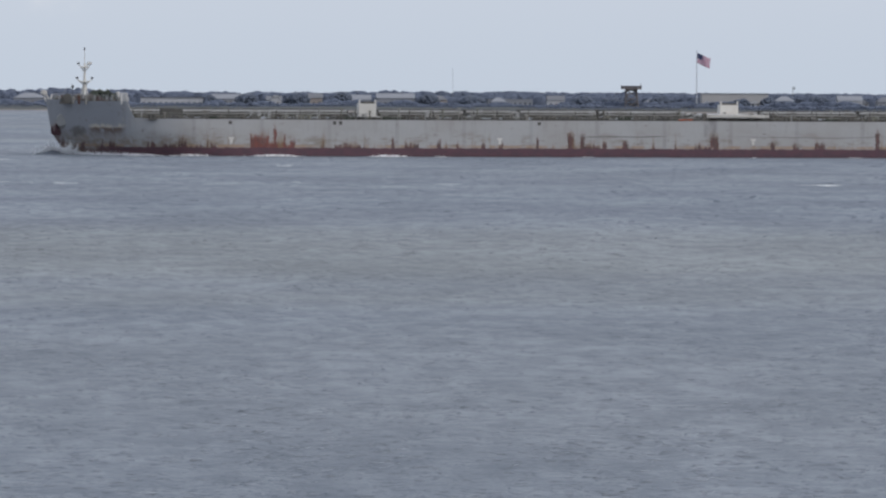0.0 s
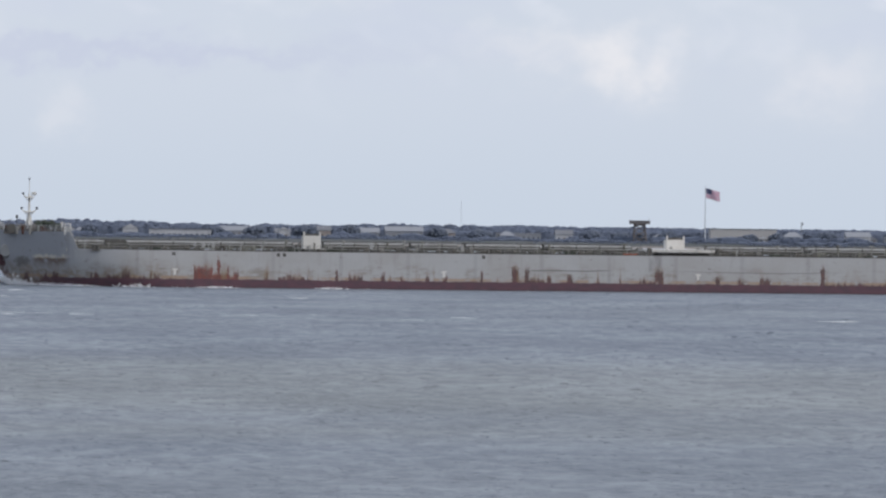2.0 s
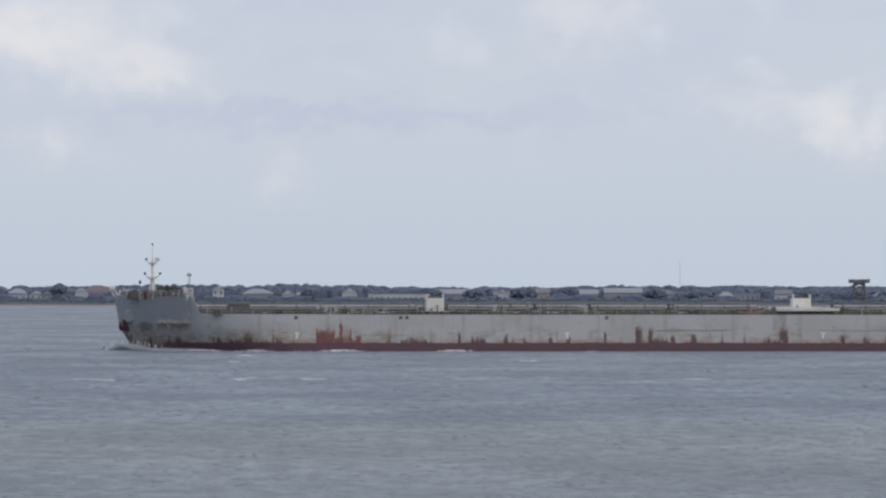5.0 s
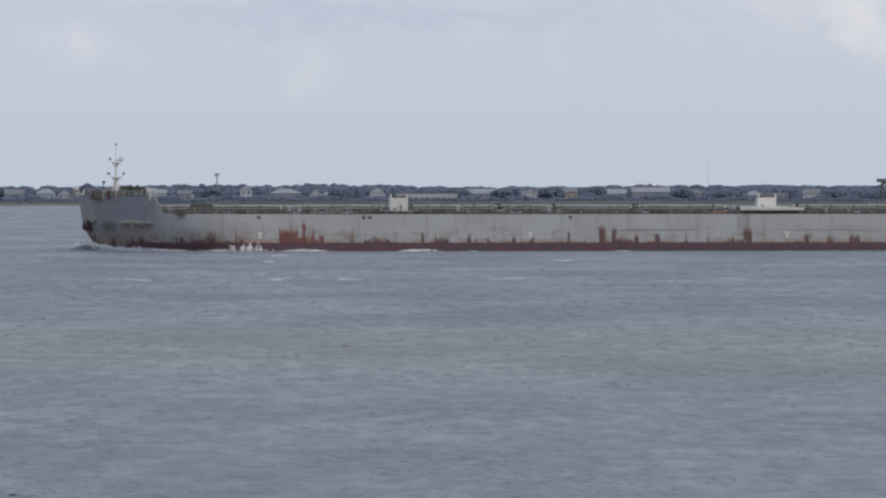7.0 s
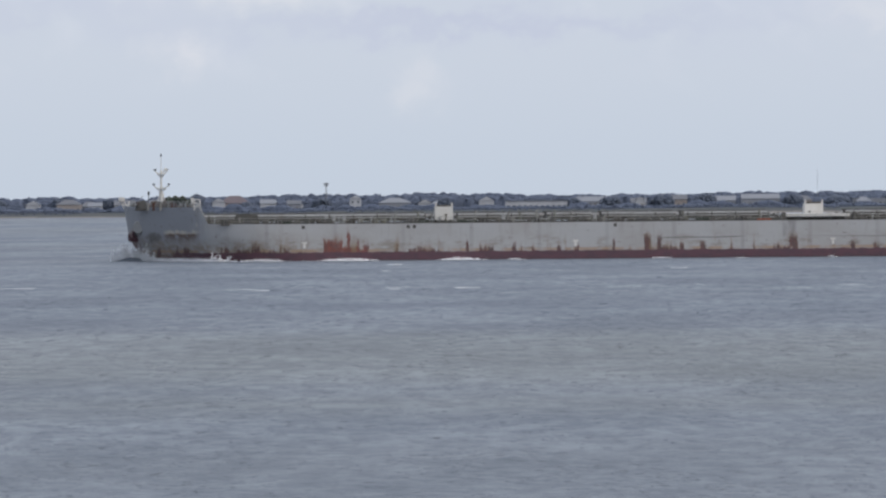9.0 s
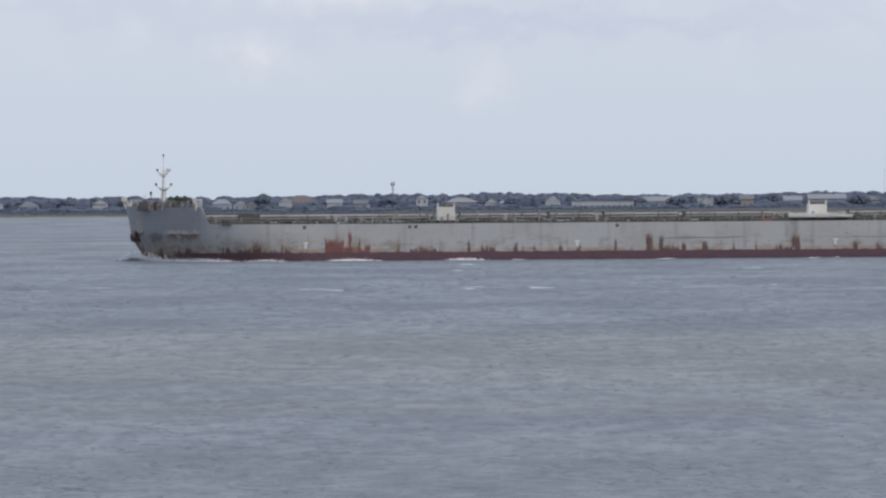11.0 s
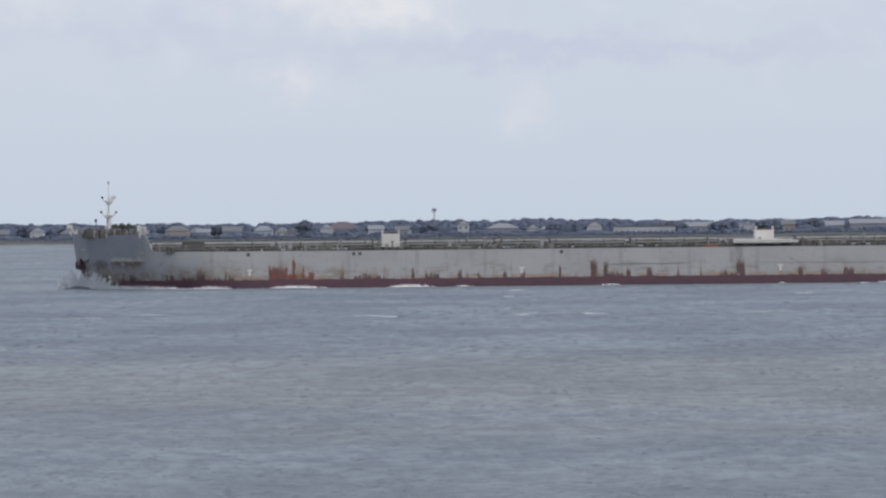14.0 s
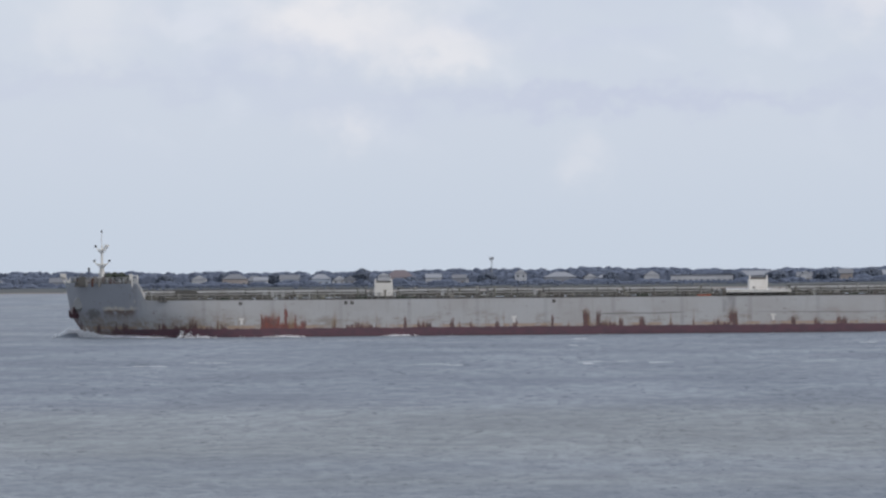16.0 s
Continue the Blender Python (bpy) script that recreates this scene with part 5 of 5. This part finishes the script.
# ---- foam: rigid pieces that ride with the ship ----


def foam_strip(name, x0, x1, out, high, seed, label, n=None, spray=0.0):
    """A heaped, broken ridge of foam along the side between x0 and x1, out metres wide, with loose spray above."""
    rng = np.random.default_rng(seed)
    nx, ny = max(10, int((x1 - x0) * 3)), 7
    v, f = [], []
    env = np.convolve(rng.random(nx + 9), np.ones(5) / 5, "same")[4:nx + 5]
    for i in range(nx + 1):
        u = i / nx
        x = x0 + (x1 - x0) * u
        taper = math.sin(math.pi * min(1.0, max(0.0, u))) ** 0.5 * (0.35 + 1.3 * abs(env[i] - 0.15))
        for j in range(ny):
            w = j / (ny - 1)
            y = HALF - half_breadth(x, 0.2) + 0.4 - w * (out * taper + 0.4)
            z = high * taper * math.sin(math.pi * (0.12 + 0.88 * w)) ** 0.8 * (1 + 1.3 * (rng.random() - 0.5)) - 0.12
            v.append((x + rng.uniform(-0.08, 0.08), y, z))
    for i in range(nx):
        for j in range(ny - 1):
            k = i * ny + j
            f.append((k, k + 1, k + ny + 1, k + ny))
    spots = []
    for k in range(int(spray * (x1 - x0))):
        u = min(1, max(0, rng.normal(0.45, 0.22)))
        x = x0 + (x1 - x0) * u
        h = rng.random() ** 1.6 * high * 1.35 * math.sin(math.pi * u) ** 0.5
        spots.append((x + rng.normal(0, 0.2), HALF - half_breadth(x, 0.5) - 0.15 - rng.random() * out * 0.8, h, rng.uniform(0.04, 0.11) * (1.3 - 0.6 * h / high)))
    if spots:
        cv, cf = clumps(spots, rng, (OCT_V, OCT_F))
        f += (cf + len(v)).tolist()
        v += cv.tolist()
    ob = sheet(name, v, f, M_FOAM, None, flat=False)
    return tagged(ob, label, "foam", kind="stuff")


bow_wave = foam_strip("bow_wave", -7.0, 13.0, 1.5, 0.55, 1, "white bow wave curling along the tanker's side", spray=70)


def shoulder_lift(x):
    return 1.10 * math.exp(-((x + 5.9) / (2.0 if x < -5.9 else 5.2)) ** 2)


def wave_shoulder():
    """The smooth dark shoulder of water that the bow pushes up before its foam."""
    v, f = [], []
    nx, ny = 70, 14
    for i in range(nx + 1):
        x = -13.0 + 23.0 * i / nx
        for j in range(ny + 1):
            w = j / ny
            y = HALF - half_breadth(x, 0.2) + 1.2 - w * 5.4
            prof = math.sin(math.pi * min(1.0, 0.42 + 0.58 * w)) ** 1.6
            v.append((x, y, -0.16 + shoulder_lift(x) * prof + 0.05 * math.sin(2.3 * x + 5 * w) * prof))
    for i in range(nx):
        for j in range(ny):
            k = i * (ny + 1) + j
            f.append((k, k + 1, k + ny + 2, k + ny + 1))
    return tagged(sheet("wave_shoulder", v, f, M_WATER, None, flat=False), "smooth grey shoulder of water pushed up by the bow", "wave", kind="stuff")


def bow_curl():
    """The white lip of the bow wave: highest at the stem, running down and aft along the plating."""
    rng = np.random.default_rng(77)
    spots = []
    for k in range(1500):
        u = rng.random()
        x = -7.6 + 14.0 * u
        lip = shoulder_lift(x) - 0.02
        r = rng.uniform(0.07, 0.20) * (1.15 - 0.5 * u)
        thick = (0.16 + 0.22 * abs(math.sin(1.3 * x + 0.6))) * (1.1 - 0.5 * u)
        spots.append((x, HALF - half_breadth(x, 0.3 + lip) - 0.05 - rng.random() * (0.55 + 0.5 * u), lip + rng.normal(0, 0.5) * thick, r))
    v, f = clumps(spots, rng)
    return tagged(sheet("bow_curl", v.tolist(), f.tolist(), M_FOAM, None, flat=False), "white curling lip of the bow wave at the stem", "foam", kind="stuff")


curl = bow_curl()
shoulder = wave_shoulder()


def spray_plume(x, seed):
    """A ragged curtain of thrown water, some 3 m long and 4 m high: a froth below, jets of drops that thin out above it."""
    rng = np.random.default_rng(seed)
    drops, froth = [], []
    for k in range(14):
        jx, top = x + rng.normal(0, 0.8), rng.uniform(2.3, 4.2)
        lean = rng.normal(0.12, 0.12)
        for q in range(46):
            u = 0.3 + 0.7 * rng.random()
            px = jx + lean * top * u + rng.normal(0, 0.10 + 0.20 * (1 - u))
            drops.append((px, HALF - half_breadth(px, 0.5 + 0.6 * top * u) - 0.3 - rng.random() * 0.7, top * u, rng.uniform(0.06, 0.14) * (1.5 - 0.8 * u)))
        for q in range(6):
            u = rng.random()
            px = jx + lean * 2.6 * u
            froth.append((px, HALF - half_breadth(px, 0.5 + u) - 0.25 - rng.random() * 0.5 * (1 - u), 2.8 * u, rng.uniform(0.26, 0.46) * (1.2 - 0.7 * u)))
    v, f = clumps(drops, rng, (OCT_V, OCT_F))
    cv, cf = clumps(froth, rng)
    return tagged(sheet("spray", v.tolist() + cv.tolist(), f.tolist() + (cf + len(v)).tolist(), M_FOAM, None, flat=False), "white spray thrown up along the tanker's bow", "spray", kind="stuff")


PLUMES = [(-7.6 + 1.55 * k, spray_plume(-7.6 + 1.55 * k, 60 + k)) for k in range(22)]
SIDE_FOAM = [foam_strip("wake_foam", x0, x1, 1.0, 0.40 if x0 < 60 else 0.16, 40 + k, "thin white foam crest along the waterline", spray=45)
             for k, (x0, x1) in enumerate(((14, 22), (28, 38), (49, 57), (61, 64), (87, 90), (118.5, 119.5), (136, 139)))]


def tide_rip():
    """A broken line of small whitecaps well before the ship, and a few single ones."""
    rng = np.random.default_rng(17)
    v, f = [], []

    def crest(x, y, w, h, z):
        n = max(6, int(w * 5))
        b0 = len(v)
        for i in range(n + 1):
            u = -1 + 2 * i / n
            t_ = max(0.02, (1 - u * u)) * rng.uniform(0.4, 1.0)
            for yy, zz in ((-0.35 * t_, -0.05), (-0.1, h * t_), (0.35 * t_, -0.05)):
                v.append((x + u * w, y + yy + 0.3 * math.sin(u * 3 + x), z + zz))
        for i in range(n):
            for j in range(2):
                k = b0 + i * 3 + j
                f.append((k, k + 3, k + 4, k + 1))

    for k in range(18):
        crest(rng.uniform(-110, 130), 712 + rng.normal(0, 10), rng.uniform(0.6, 3.6), 0.004 + 0.025 * rng.random() ** 2.5, 0.02)
    for k in range(9):
        y = rng.uniform(620, 1300)
        crest(rng.uniform(-0.1, 0.13) * y, y, rng.uniform(0.4, 1.4), rng.uniform(0.015, 0.04), 0.05)
    return tagged(sheet("whitecaps", v, f, M_FOAM, None, flat=False), "small white breaking crests on the water", "foam", kind="stuff")


whitecaps = tide_rip()


def motions():
    half = [k / 2 for k in range(33)]
    walk(ship, [(t, ship_pose(t)) for t in (0.0, 4.0, 8.0, 12.0, 16.0)])
    for ob in (bow_wave, *SIDE_FOAM):
        walk(ob, [(t, ship_pose(t) @ pose(0.25 * math.sin(1.9 * t), 0, 0.10 * math.sin(2.3 * t))) for t in half])
    # spray: seconds, height at the stem, how far aft it reaches; it leaps as the stem meets a sea and falls back
    stem = [(0, 1.7, -2), (0.6, 2.4, -3), (1.2, 1.6, -3), (1.8, 1.8, -2), (2.1, 1.3, -1), (2.5, 0.6, 2), (3.0, 0.5, 2), (3.6, 0.6, 1), (4.4, 1.6, -1), (5.2, 1.2, 1), (5.8, 2.6, 6),
            (6.0, 3.0, 8), (6.3, 3.1, 6), (6.6, 2.0, 4), (6.9, 1.0, 3), (7.2, 0.5, 2), (7.6, 0.8, 0), (7.8, 1.6, 1), (8.0, 2.1, 3), (8.2, 2.0, 8), (8.4, 2.2, 9),
            (8.6, 1.6, 8), (8.8, 1.7, 4), (9.0, 2.3, -3), (9.2, 2.2, -1), (9.5, 1.8, 0), (9.8, 1.2, 1), (10.6, 0.7, 1), (11.3, 1.6, 0), (11.8, 1.9, 5), (12.1, 1.9, -2),
            (12.4, 2.0, -2), (12.8, 2.2, -3), (13.0, 1.8, -3), (13.3, 1.6, -2), (13.6, 2.2, -3), (13.9, 2.5, -1), (14.2, 2.9, 0), (14.4, 3.4, 0), (14.6, 3.3, 1), (14.8, 2.9, 0),
            (15.0, 2.1, 0), (15.3, 1.2, 2), (15.6, 0.9, 4), (16.0, 1.2, -2)]
    # burst that runs aft along the side: seconds, its middle, its height
    burst = [(0, 9, 0.0), (1.4, 14, 0.5), (2.1, 18, 0.6), (2.6, 12, 0.7), (3.2, 14, 0.0), (5.6, 4, 0.0), (6.0, 9, 2.2), (6.4, 14, 2.2), (6.6, 17, 1.8), (6.8, 20, 1.7), (7.0, 22, 1.5), (7.2, 23.5, 1.1),
             (7.4, 24.5, 0.5), (7.7, 26, 0.0), (8.2, 5, 0.0), (8.5, 8, 1.8), (8.8, 9, 1.8), (9.1, 10, 1.1), (9.6, 11, 0.8), (10.0, 13, 0.0), (11.6, 3, 1.0), (12.1, 7, 1.5), (12.4, 9, 0.7),
             (12.8, 6, 0.3), (13.3, 8, 0.9), (13.6, 11, 0.8), (13.9, 13, 0.3), (14.2, 4, 0.6), (14.6, 6.7, 2.2), (14.8, 8.2, 2.3), (15.0, 10, 2.1), (15.3, 11.5, 1.5), (15.6, 13, 0.5), (16.0, 14.5, 0.8)]
    st, bu = np.array(stem), np.array(burst)
    fifth = [k / 5 for k in range(81)]
    for n, (x, ob) in enumerate(PLUMES):
        rows = []
        for t in fifth:
            h, reach = np.interp(t, st[:, 0], st[:, 1]), np.interp(t, st[:, 0], st[:, 2])
            mid, hb = np.interp(t, bu[:, 0], bu[:, 1]), np.interp(t, bu[:, 0], bu[:, 2])
            up = max(h * min(1.0, max(0.0, (reach + 2.0 - x) / 2.6)), hb * math.exp(-((x - mid) / 2.3) ** 2)) * (1 + 0.22 * math.sin(5.1 * t + 2.4 * n))
            rows.append((t, ship_pose(t) @ pose(0, 0, -3.9 + 1.2 * up)))
        walk(ob, rows)
    for ob in (shoulder, curl):
        walk(ob, [(t, ship_pose(t) @ pose(0, 0, 0.14 * math.sin(2.1 * t) - 0.02)) for t in half])
    for ob in (water, wavelets, glints, whitecaps):
        walk(ob, [(0.0, pose(0, 0, 0)), (8.0, pose(4.0, -4.0, 0)), (16.0, pose(8.0, -8.0, 0))])
    flag_at = flag.matrix_basis.copy()
    walk(flag, [(t, flag_at @ pose(0, 0, 0, 0, 7 * math.cos(0.9 * t), 14 * math.sin(3.3 * t + 1))) for t in half])


motions()
